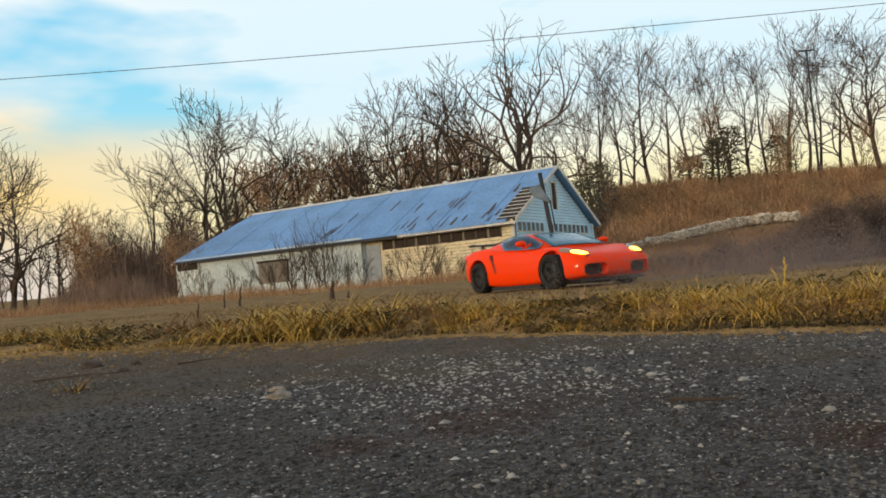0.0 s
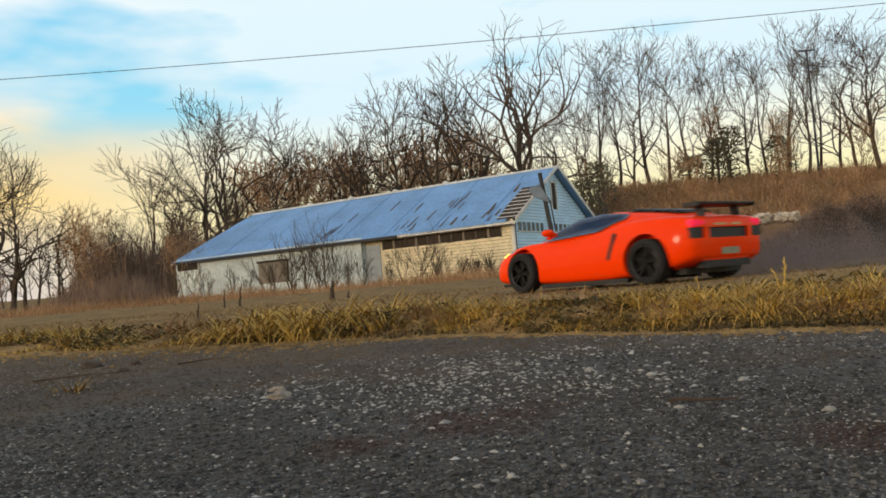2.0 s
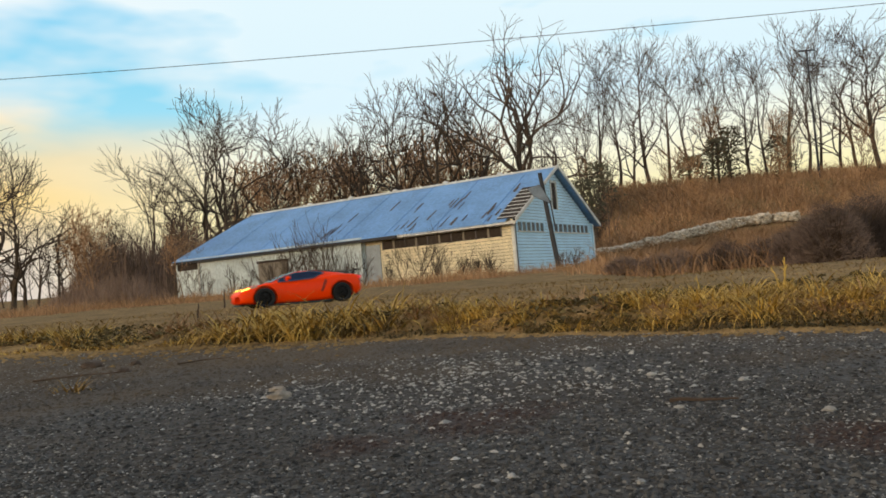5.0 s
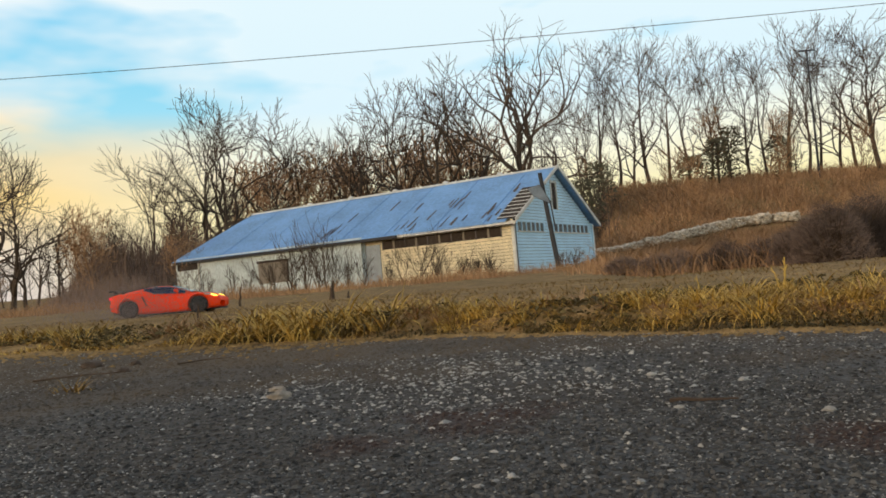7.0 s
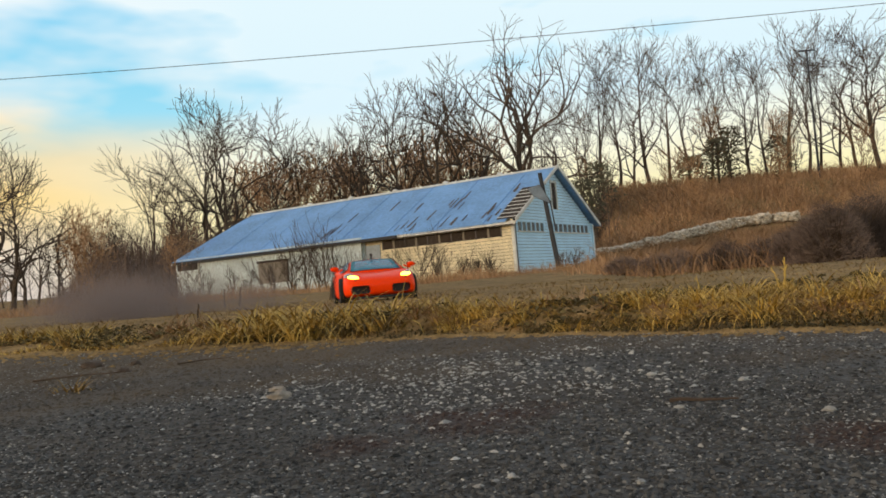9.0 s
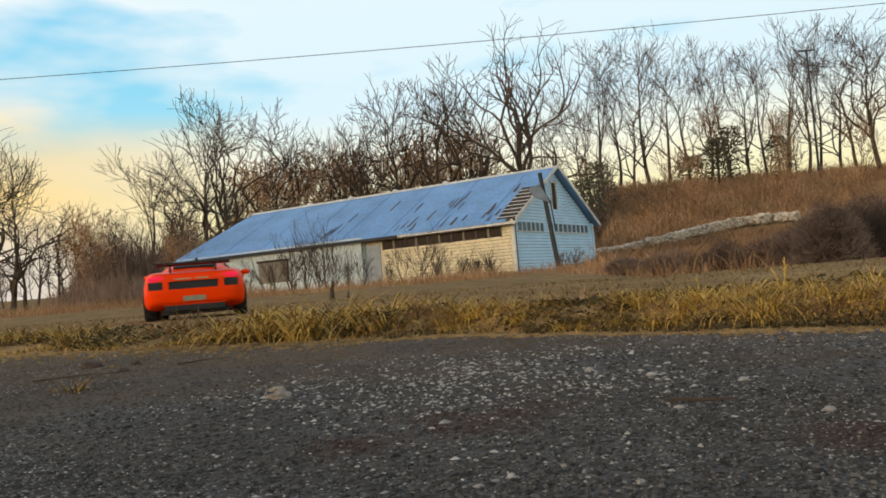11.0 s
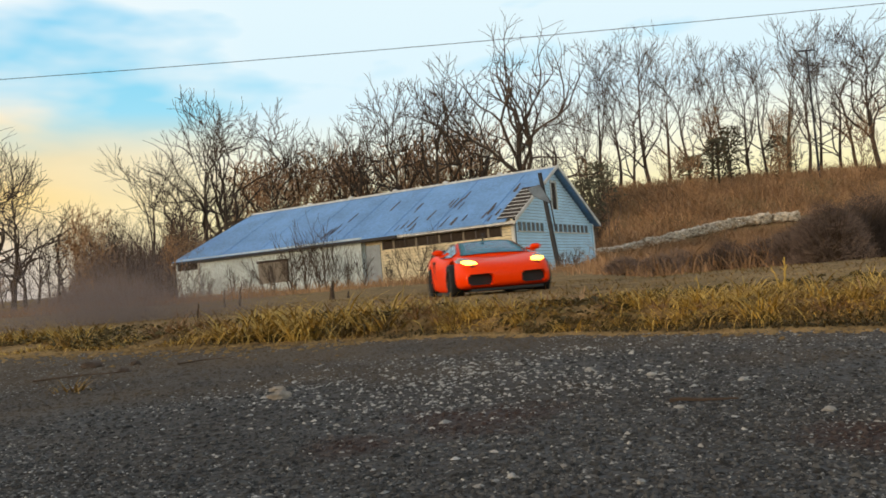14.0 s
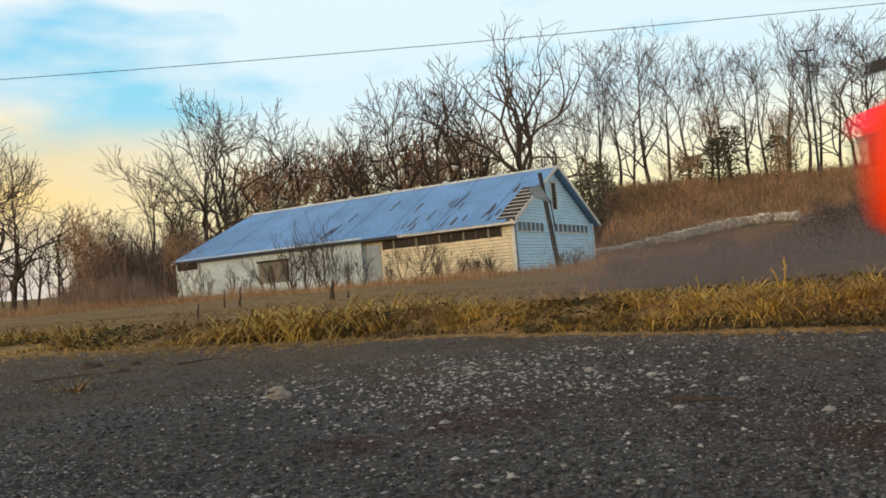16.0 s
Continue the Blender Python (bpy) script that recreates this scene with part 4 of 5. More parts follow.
        F3 += [(i0, i0 + 1, i0 + 2), (i0, i0 + 2, i0 + 3)]
    o3 = obj("leaf_litter", V3, F3, WEED)
    tagged(o3, "curled dark brown leaf scraps darkening the shadow gaps among the grass", "leaves", kind="stuff")
    o = obj("short_grass", V, F, DULLSTRAW)
    tagged(o, "thin short dead grass over brown dirt", "grass", kind="stuff")


verge()


def build_stalk(b, y, h, label, lean=0.0, w=0.0016):
    x = b * y
    s = new("dead_stalk")
    s.location = (x, y, ground_z(x, y))
    tagged(s, label, "weed", "dead stalks")
    rng = random.Random(int(h * 1e4))
    V, F = [], []
    p = Vector((0, 0, -0.003))
    for i in range(5):
        q = Vector((lean * h * ((i + 1) / 5) ** 2 + rng.gauss(0, 0.02) * h, 0, h * (i + 1) / 5))
        tube(V, F, p, q, w * (1 - 0.12 * i), w * (1 - 0.12 * (i + 1)), 5)
        if i == 3 and "pale" in label:
            a = rng.uniform(0, 6.28)
            tube(V, F, q, q + Vector((math.cos(a) * 0.15 * h, math.sin(a) * 0.1 * h, 0.12 * h)), w * 0.5, w * 0.25, 4)
        p = q
    obj("stem", V, F, STRAW if "pale" in label else STEM, s)


build_stalk(0.4125, 0.60, 0.029, "pale upright dead grass stalk", 0.05, 0.0009)
build_stalk(0.405, 0.61, 0.022, "pale upright dead grass stalk", -0.2, 0.0007)
build_stalk(0.419, 0.60, 0.014, "pale upright dead grass stalk", 0.15, 0.0007)
build_stalk(0.41, 0.63, 0.023, "pale upright dead grass stalk", 0.2, 0.0008)
build_stalk(0.308, 0.70, 0.019, "pale upright dead grass stalk", -0.1, 0.0008)
# dark weeds and stumps in front of the shed
for b, y, h, w in ((-0.140, 5.5, 0.125, 0.021), (-0.252, 7.0, 0.20, 0.012), (-0.272, 7.2, 0.16, 0.010), (-0.12, 6.0, 0.05, 0.012), (-0.305, 1.6, 0.035, 0.003)):
    build_stalk(b, y, h, "dark broken weed stump", 0.1, w)


def build_shrub(b, y, h, seed, n=7):
    rng = random.Random(seed)
    x = b * y
    s = new("bare_shrub")
    s.location = (x, y, ground_z(x, y))
    tagged(s, "thin bare shrub with brown twigs before the shed", "shrub", "bare shrubs before the shed")
    V, F = [], []
    for i in range(n):
        a = rng.uniform(0, 6.28)
        grow(V, F, rng, Vector((rng.gauss(0, 0.015), rng.gauss(0, 0.015), -0.05)), Vector((math.cos(a) * 0.35, math.sin(a) * 0.35, 1)).normalized(),
             h * rng.uniform(0.3, 0.5), 0.008 + 0.005 * h, 2, 0.5, 0.9, 0.12, 0.008)
    obj("branchwork", V, F, BARK, s)


for i, (b, h, n) in enumerate(((-0.17, 3.6, 6), (-0.155, 2.6, 8), (-0.19, 2.2, 8), (-0.135, 2.4, 8), (-0.21, 1.8, 7), (-0.12, 1.8, 7), (-0.10, 1.6, 6), (-0.24, 1.5, 6), (-0.03, 2.6, 4), (-0.02, 1.8, 6),
                               (0.02, 1.0, 8), (0.04, 0.9, 7), (0.06, 0.8, 7), (-0.29, 1.6, 6), (-0.33, 2.0, 6), (0.145, 0.9, 6), (0.16, 0.9, 6), (-0.26, 2.0, 5), (-0.01, 1.4, 7), (0.0, 1.7, 5), (0.03, 1.3, 6), (0.055, 1.2, 6), (-0.05, 1.9, 6), (-0.07, 1.5, 6), (-0.145, 3.0, 6), (-0.185, 2.8, 6), (-0.22, 2.4, 5), (-0.31, 2.2, 5))):
    build_shrub(b, 34.0 + (i % 4) * 1.2 - b * 12, h * 0.95, 100 + i, n)


def grit_field(name, label, count, mat, lo, hi, seed, patch, drift=None):
    """Loose chippings pressed into the asphalt."""
    rng = random.Random(seed)
    V, F = [], []
    made = 0
    while made < count:
        y = 0.085 * (1.25 / 0.085) ** rng.random()
        b = rng.uniform(-0.68, 0.66)
        x = b * y
        if y > edge_y(x) + 0.01:
            continue
        if drift and math.exp(-((b - drift[0]) / drift[2]) ** 2 - ((y - drift[1]) / drift[3]) ** 2) * (0.6 + noise.noise((x * 14, y * 14, 3))) < rng.random():
            continue
        if patch and noise.noise((x * 9, y * 9, 1.5)) + rng.uniform(-0.5, 0.5) < 0.12:
            continue
        s = rng.uniform(lo, hi) * (0.55 + 1.1 * min(y, 0.6)) * (0.7 + 0.6 * rng.random() ** 3)
        z = ground_z(x, y) + s * 0.15
        i0 = len(V)
        a = rng.uniform(0, 6.28)
        ca, sa = math.cos(a), math.sin(a)
        sx, sy, sz = s * rng.uniform(0.8, 1.7), s * rng.uniform(0.7, 1.1), s * rng.uniform(0.35, 0.75)
        for px, py, pz in ((1, 0, 0), (0.2, 0.9, 0.1), (-0.9, 0.3, 0), (-0.4, -0.8, 0.1), (0.6, -0.6, 0), (0.25, 0.2, 1), (-0.3, -0.1, 0.9)):
            px, py = px * sx * rng.uniform(0.8, 1.2), py * sy * rng.uniform(0.8, 1.2)
            V.append((x + px * ca - py * sa, y + px * sa + py * ca, z + pz * sz))
        F += [(i0, i0 + 1, i0 + 5), (i0 + 1, i0 + 6, i0 + 5), (i0 + 1, i0 + 2, i0 + 6), (i0 + 2, i0 + 3, i0 + 6), (i0 + 3, i0 + 5, i0 + 6), (i0 + 3, i0 + 4, i0 + 5), (i0 + 4, i0, i0 + 5)]
        made += 1
    o = obj(name, V, F, mat)
    tagged(o, label, "gravel", kind="stuff")


grit_field("chippings", "dark grey stone chippings of the worn asphalt", 62000, GRIT, 0.0004, 0.0013, 5, False)
def edge_clods():
    """Crumbs of earth and broken asphalt along the edge."""
    rng = random.Random(55)
    V, F = [], []
    for i in range(4200):
        b = rng.uniform(-0.68, 0.64)
        y = 0.71 / (1 + (1.05 * b if b > 0 else 0.62 * b))
        x = b * y
        y = edge_y(x) + rng.gauss(-0.004, 0.018) - (abs(rng.gauss(0, 0.07)) if b < -0.1 and rng.random() < 0.4 else 0)
        s = rng.uniform(0.0012, 0.0034) * (0.5 + 0.7 * y)
        z = ground_z(x, y)
        i0 = len(V)
        for px, py, pz in ((1, 0, -0.2), (0.2, 0.9, -0.2), (-0.9, 0.3, -0.2), (-0.4, -0.8, -0.2), (0.6, -0.6, -0.2), (0.25, 0.2, 0.6), (-0.3, -0.1, 0.5)):
            V.append((x + px * s * rng.uniform(0.8, 2.0), y + py * s * rng.uniform(0.7, 1.3), z + pz * s * rng.uniform(0.7, 1.2)))
        F += [(i0, i0 + 1, i0 + 5), (i0 + 1, i0 + 6, i0 + 5), (i0 + 1, i0 + 2, i0 + 6), (i0 + 2, i0 + 3, i0 + 6), (i0 + 3, i0 + 5, i0 + 6), (i0 + 3, i0 + 4, i0 + 5), (i0 + 4, i0, i0 + 5)]
    o = obj("earth_crumbs", V, F, SOIL)
    tagged(o, "crumbs of brown earth along the asphalt edge", "soil", kind="stuff")


edge_clods()
grit_field("gravel_drift", "drift of pale broken chippings on worn asphalt", 1500, PALEGRIT, 0.0005, 0.0015, 8, False, (0.03, 0.36, 0.22, 0.10))
grit_field("loose_gravel", "pale grey loose gravel in drifts on the asphalt", 12000, PALEGRIT, 0.0003, 0.0009, 6, True)


def build_stone(b, y, sx, sy, sz, mat, label, seed, name="stone"):
    rng = random.Random(seed)
    bm = bmesh.new()
    bmesh.ops.create_icosphere(bm, subdivisions=3, radius=1)
    for v in bm.verts:
        k = 1 + 0.28 * noise.noise(v.co * 1.6 + Vector((seed * 3.1, 0, 0))) + 0.1 * noise.noise(v.co * 5)
        v.co = Vector((v.co.x * sx * k, v.co.y * sy * k, max(-0.4, v.co.z) * sz * k))
    x = b * y
    o = part(name, bm, mat, None, "")
    o.location = (x, y, ground_z(x, y) + sz * 0.3)
    o.rotation_euler[2] = rng.uniform(0, 6)
    tagged(o, label, "stone", "stones lying on the asphalt")


for i, (b, y, sx, sz) in enumerate(((-0.212, 0.355, 0.0058, 0.0026), (-0.214, 0.39, 0.0048, 0.0018), (-0.437, 0.68, 0.0105, 0.0045), (-0.40, 0.60, 0.006, 0.0025), (-0.385, 0.66, 0.004, 0.003),
                                   (0.06, 0.18, 0.0020, 0.0012), (0.125, 0.185, 0.0016, 0.001), (0.215, 0.166, 0.0018, 0.0011), (0.27, 0.245, 0.0022, 0.0016), (0.24, 0.33, 0.003, 0.0018),
                                   (0.165, 0.36, 0.003, 0.002), (0.45, 0.225, 0.0028, 0.0018), (0.08, 0.42, 0.0032, 0.002), (0.35, 0.30, 0.003, 0.0016))):
    build_stone(b, y, sx * (1 if i < 5 else 0.7), sx * (0.8 if i < 5 else 0.5), sz * (1 if i < 5 else 0.6), (STONE if i < 2 else STEM) if i < 5 else PALEGRIT, "weathered brown stone lying on old asphalt" if i < 5 else "pale grey pebble on the asphalt", i + 1)
tuft(-0.463 * 0.475, 0.475, 2, 0.62)


def build_twig(b, y, length, turn):
    V, F = [], []
    rng = random.Random(int(length * 1e4))
    p = Vector((-length / 2, 0, 0.0006))
    for i in range(8):
        r = 0.0008 - 0.00007 * i
        for k in range(5):
            V.append(p + Vector((0, math.cos(k * 1.2566), math.sin(k * 1.2566))) * r)
        if i:
            j = 5 * i
            F += [(j - 5 + k, j - 5 + (k + 1) % 5, j + (k + 1) % 5, j + k) for k in range(5)]
        p = p + Vector((length / 7, rng.gauss(0, 0.04) * length, rng.uniform(-0.0003, 0.0005)))
    o = obj("fallen_twig", V, F, STEM)
    o.location = (b * y, y, ground_z(b * y, y) + 0.001)
    o.rotation_euler[2] = turn
    tagged(o, "thin dark fallen twig on the asphalt", "twig", "fallen twigs")


build_twig(-0.455, 0.56, 0.06, 0.1)
build_twig(-0.30, 0.62, 0.04, 0.3)
build_twig(0.30, 0.25, 0.02, -0.3)


# ---- the car: a 1:8 model, drawn in full-size metres and scaled ----
K = 0.125
STATIONS = (  # x, half width, bottom, shoulder, deck
    (2.16, 0.58, 0.27, 0.45, 0.50), (2.08, 0.78, 0.20, 0.55, 0.585), (1.92, 0.88, 0.17, 0.64, 0.655), (1.60, 0.93, 0.16, 0.755, 0.72),
    (1.28, 0.95, 0.15, 0.82, 0.775), (0.90, 0.94, 0.12, 0.82, 0.82), (0.45, 0.93, 0.10, 0.815, 0.83), (0.0, 0.935, 0.10, 0.835, 0.85),
    (-0.5, 0.95, 0.10, 0.88, 0.90), (-0.9, 0.97, 0.12, 0.95, 0.97), (-1.28, 0.98, 0.16, 0.97, 1.0), (-1.62, 0.97, 0.18, 0.955, 0.985),
    (-1.88, 0.94, 0.24, 0.93, 0.95), (-2.04, 0.86, 0.30, 0.90, 0.92), (-2.11, 0.72, 0.36, 0.84, 0.86))
CABIN = (  # x, base half width, base height, roof half width, roof height
    (1.06, 0.74, 0.80, 0.72, 0.81), (0.85, 0.81, 0.815, 0.68, 0.905), (0.15, 0.84, 0.825, 0.57, 1.145), (-0.35, 0.84, 0.85, 0.56, 1.17), (-1.0, 0.79, 0.93, 0.52, 1.09),
    (-1.8, 0.64, 0.95, 0.5, 0.975))


def interp(table, x):
    rows = sorted(table)
    if x <= rows[0][0]:
        return rows[0][1:]
    for a, b in zip(rows, rows[1:]):
        if x <= b[0]:
            t = (x - a[0]) / (b[0] - a[0])
            return tuple(p + (q - p) * t for p, q in zip(a[1:], b[1:]))
    return rows[-1][1:]


def loft(rings):
    bm = bmesh.new()
    loops = [[bm.verts.new([c * K for c in p]) for p in r] for r in rings]
    n = len(rings[0])
    for a, b in zip(loops, loops[1:]):
        for i in range(n):
            bm.faces.new((a[i], a[(i + 1) % n], b[(i + 1) % n], b[i]))
    bm.faces.new(loops[0])
    bm.faces.new(list(reversed(loops[-1])))
    bmesh.ops.recalc_face_normals(bm, faces=bm.faces)
    return bm


def cutter(bm):
    me = bpy.data.meshes.new("cut")
    bmesh.ops.recalc_face_normals(bm, faces=bm.faces)
    bm.to_mesh(me)
    bm.free()
    return new("cut", me)


def sculpt(ob, cutters, levels):
    """Smooths a loft, cuts openings out of it and keeps the result as plain mesh."""
    sub = ob.modifiers.new("smooth", "SUBSURF")
    sub.levels = levels
    for c in cutters:
        b = ob.modifiers.new("opening", "BOOLEAN")
        b.object, b.operation, b.solver = c, "DIFFERENCE", "EXACT"
    me = bpy.data.meshes.new_from_object(ob.evaluated_get(bpy.context.evaluated_depsgraph_get()))
    ob.modifiers.clear()
    ob.data = me
    for c in cutters:
        bpy.data.objects.remove(c)
    me.polygons.foreach_set("use_smooth", [True] * len(me.polygons))
    me.set_sharp_from_angle(angle=radians(32))


def disc_cyl(r, w, y, x, z, seg=40):
    bm = bmesh.new()
    bmesh.ops.create_cone(bm, cap_ends=True, segments=seg, radius1=r * K, radius2=r * K, depth=w * K,
                          matrix=Matrix.Translation((x * K, y * K, z * K)) @ Matrix.Rotation(math.pi / 2, 4, "X"))
    return bm


def scaled_box(c, s, rot=None):
    bm = bmesh.new()
    m = Matrix.Translation([v * K for v in c])
    if rot:
        m = m @ rot
    bmesh.ops.create_cube(bm, size=1, matrix=m @ Matrix.Diagonal([v * K for v in s] + [1]))
    return bm


def lathe(name, profile, mat, parent, label="", seg=36):
    """A ring about the y axis from (radius, y) pairs."""
    bm = bmesh.new()
    rows = []
    for r, y in profile:
        rows.append([bm.verts.new((math.cos(2 * math.pi * i / seg) * r * K, y * K, math.sin(2 * math.pi * i / seg) * r * K)) for i in range(seg)])
    for a, b in zip(rows, rows[1:] + rows[:1]):
        for i in range(seg):
            bm.faces.new((a[i], a[(i + 1) % seg], b[(i + 1) % seg], b[i]))
    bmesh.ops.recalc_face_normals(bm, faces=bm.faces)
    return part(name, bm, mat, parent, label, True)


def build_car():
    car = new("car")
    tagged(car, "bright orange model sports car with black wheels and wing", "car")
    rings = []
    for x, w, b, s, d in STATIONS:
        m = (b + s) / 2
        half = [(x, w * 0.84, b), (x, w * 0.97, b + 0.05), (x, w, b + (s - b) * 0.35), (x, w * 0.985, b + (s - b) * 0.7), (x, w * 0.91, s - 0.005), (x, w * 0.78, s + 0.012), (x, w * 0.42, d)]
        ring = half + [(x, -y, z) for x, y, z in reversed(half)]
        rings.append(ring)
    body = part("body", loft(rings), PAINT, car, "glossy orange body shell")
    bpy.context.view_layer.update()
    cuts = []
    for sx in (1.28, -1.34):
        for sy in (1, -1):
            cuts.append(cutter(disc_cyl(0.40, 0.5, sy * 0.93, sx, 0.355)))
    for sy in (1, -1):
        bm = scaled_box((2.02, sy * 0.50, 0.345), (0.5, 0.48, 0.21))
        bmesh.ops.bevel(bm, geom=list(bm.edges), offset=0.035 * K, segments=2, affect="EDGES")
        cuts.append(cutter(bm))
        cuts.append(cutter(scaled_box((-2.18, sy * 0.70, 0.69), (0.3, 0.27, 0.15))))
        cuts.append(cutter(scaled_box((-0.72, sy * 0.98, 0.62), (0.065, 0.12, 0.42), Matrix.Rotation(radians(-24), 4, "Y"))))
    cuts.append(cutter(scaled_box((-2.17, 0, 0.685), (0.3, 0.92, 0.15))))
    cuts.append(cutter(scaled_box((-2.2, 0, 0.26), (0.36, 1.2, 0.16))))
    sculpt(body, cuts, 2)

    # cabin shell
    rings = []
    for x, hb, zb, ht, zt in CABIN:
        half = [(x, hb, zb - 0.12), (x, hb, zb), (x, hb + (ht - hb) * 0.55, zb + (zt - zb) * 0.55), (x, ht, zt), (x, ht * 0.6, zt + 0.018), (x, ht * 0.2, zt + 0.024)]
        rings.append(half + [(x, -y, z) for x, y, z in reversed(half)])
    bm = loft(rings)
    cab = part("roof", bm, PAINT, car, "orange roof and pillars")
    sculpt(cab, [], 1)

    def side_pt(x, v, s, off):
        hb, zb, ht, zt = interp(CABIN, x)
        return Vector(((x) * K, s * (hb + (ht - hb) * v + off) * K, (zb + (zt - zb) * v) * K))

    def grid(name, fn, nu, nv, mat, label, thick):
        bm = bmesh.new()
        g = [[bm.verts.new(fn(i / nu, j / nv)) for j in range(nv + 1)] for i in range(nu + 1)]
        for i in range(nu):
            for j in range(nv):
                bm.faces.new((g[i][j], g[i + 1][j], g[i + 1][j + 1], g[i][j + 1]))
        bmesh.ops.solidify(bm, geom=list(bm.faces), thickness=thick)
        bmesh.ops.recalc_face_normals(bm, faces=bm.faces)
        return part(name, bm, mat, car, label, True)

    shell = BVHTree.FromPolygons([v.co for v in body.data.vertices], [tuple(p.vertices) for p in body.data.polygons])

    def on_body(x, y, off):
        """A point just above the body shell."""
        hit = shell.ray_cast(Vector((x * K, y * K, 1.4 * K)), Vector((0, 0, -1)))
        return hit[0] + hit[1] * (off * K if hit[1].z > 0 else -off * K)

    for s in (1, -1):
        def fn(u, v):
            x = 0.80 - 1.62 * u
            lo = 0.07 + 0.45 * smooth01((u - 0.72) / 0.28)
            hi = 0.95
            return side_pt(x, lo + (hi - lo) * v, s, 0.022)
        grid("side_window", fn, 16, 3, TINT, "dark tinted side window with reflected sky blue in its colour", 0.004 * K)

    def top_pt(x, lat, off):
        hb, zb, ht, zt = interp(CABIN, x)
        return Vector((x * K, lat * ht * K, (zt + 0.026 * (1 - lat * lat) + off) * K))
    grid("windscreen", lambda u, v: top_pt(1.03 - 0.80 * u, (v * 2 - 1) * 0.93, 0.014), 10, 10, SHIELD, "steep windscreen with reflected sky cyan in its colour", 0.004 * K)
    cover = grid("engine_cover", lambda u, v: top_pt(-0.62 - 1.0 * u, (v * 2 - 1) * 0.78, 0.008), 8, 6, BLACK, "black slatted engine cover", 0.004 * K)
    for i in range(5):
        x = -0.78 - i * 0.17
        hb, zb, ht, zt = interp(CABIN, x)
        part("slat", scaled_box((x, 0, zt + 0.045), (0.11, ht * 1.5, 0.02), Matrix.Rotation(radians(-14), 4, "Y")), BLACK, cover)

    for s in (1, -1):
        part("front_intake", scaled_box((1.86, s * 0.50, 0.345), (0.20, 0.47, 0.20)), BLACK, car, "black front air intake")
        part("rear_vent", scaled_box((-2.035, s * 0.70, 0.69), (0.06, 0.26, 0.145)), BLACK, car, "black rear vent")
        part("side_intake", scaled_box((-0.72, s * 0.93, 0.62), (0.055, 0.04, 0.41), Matrix.Rotation(radians(-24), 4, "Y")), BLACK, car)
        # headlight: a swept-back lens that follows the wing, with a glowing lamp at its outer end
        lens = grid("headlight", lambda u, v: on_body(1.50 + 0.48 * u, s * (0.795 - 0.20 * u + (v - 0.5) * (0.07 + 0.17 * math.sin(math.pi * (0.12 + 0.8 * u)))), 0.006),
                    10, 5, LENS, "swept-back headlight lens", 0.003 * K)
        lamp = grid("lamp", lambda u, v: on_body(1.74 + 0.22 * u, s * (0.70 - 0.09 * u + (v - 0.5) * (0.10 + 0.14 * math.sin(math.pi * (0.15 + 0.7 * u)))), 0.011),
                    8, 4, LAMPON, "glowing yellow headlamp", 0.003 * K)
        lamp.parent = lens
        part("headlight_lip", scaled_box((1.99, s * 0.55, 0.585), (0.05, 0.22, 0.035), Matrix.Rotation(radians(-s * 14), 4, "Z")), BLACK, car, "black lip under the headlight")
        # tail light
        bm = scaled_box((-2.03, s * 0.67, 0.825), (0.12, 0.30, 0.105), Matrix.Rotation(radians(-10), 4, "Y"))
        bmesh.ops.bevel(bm, geom=list(bm.edges), offset=0.02 * K, segments=2, affect="EDGES")
        part("tail_light", bm, RED, car, "red tail light")
        # mirror
        bm = bmesh.new()
        bmesh.ops.create_uvsphere(bm, u_segments=16, v_segments=10, radius=1, matrix=Matrix.Translation((0.50 * K, s * 1.02 * K, 0.95 * K)) @ Matrix.Diagonal((0.085 * K, 0.115 * K, 0.062 * K, 1)))
        mir = part("mirror", bm, PAINT, car, "", True)
        part("mirror_arm", scaled_box((0.53, s * 0.90, 0.895), (0.05, 0.20, 0.045), Matrix.Rotation(radians(-s * 20), 4, "X")), PAINT, mir)
        # wing stand
        part("wing_stand", scaled_box((-1.94, s * 0.42, 1.01), (0.12, 0.035, 0.17), Matrix.Rotation(radians(12), 4, "Y")), BLACK, car)
        part("side_skirt", scaled_box((-0.03, s * 0.84, 0.105), (1.80, 0.10, 0.07)), BLACK, car, "black sill under the door")
    part("rear_grille", scaled_box((-2.035, 0, 0.685), (0.06, 0.90, 0.145)), BLACK, car, "black rear grille")
    part("rear_diffuser", scaled_box((-1.96, 0, 0.25), (0.12, 1.12, 0.10)), BLACK, car, "black rear diffuser")
    part("plate", scaled_box((-2.085, 0, 0.44), (0.03, 0.42, 0.13)), PLATE, car, "pale blank plate")
    for y0, wd in ((0.20, 0.30), (-0.16, 0.24)):
        part("lettering_bar", scaled_box((-2.105, y0, 0.80), (0.02, wd, 0.03)), LENS, car, "pale strip of unreadable lettering")
    part("front_lip", scaled_box((1.96, 0, 0.155), (0.18, 1.36, 0.05)), BLACK, car)
    bm = scaled_box((-1.98, 0, 1.09), (0.24, 1.36, 0.03), Matrix.Rotation(radians(8), 4, "Y"))
    bmesh.ops.bevel(bm, geom=list(bm.edges), offset=0.01 * K, segments=2, affect="EDGES")
    wing = part("wing", bm, BLACK, car, "black rear wing")
    for s in (1, -1):
        part("end_plate", scaled_box((-1.98, s * 0.68, 1.09), (0.26, 0.02, 0.06)), BLACK, wing)
    part("chassis", scaled_box((0, 0, 0.17), (3.6, 1.3, 0.09)), BLACK, car, "black chassis plate")
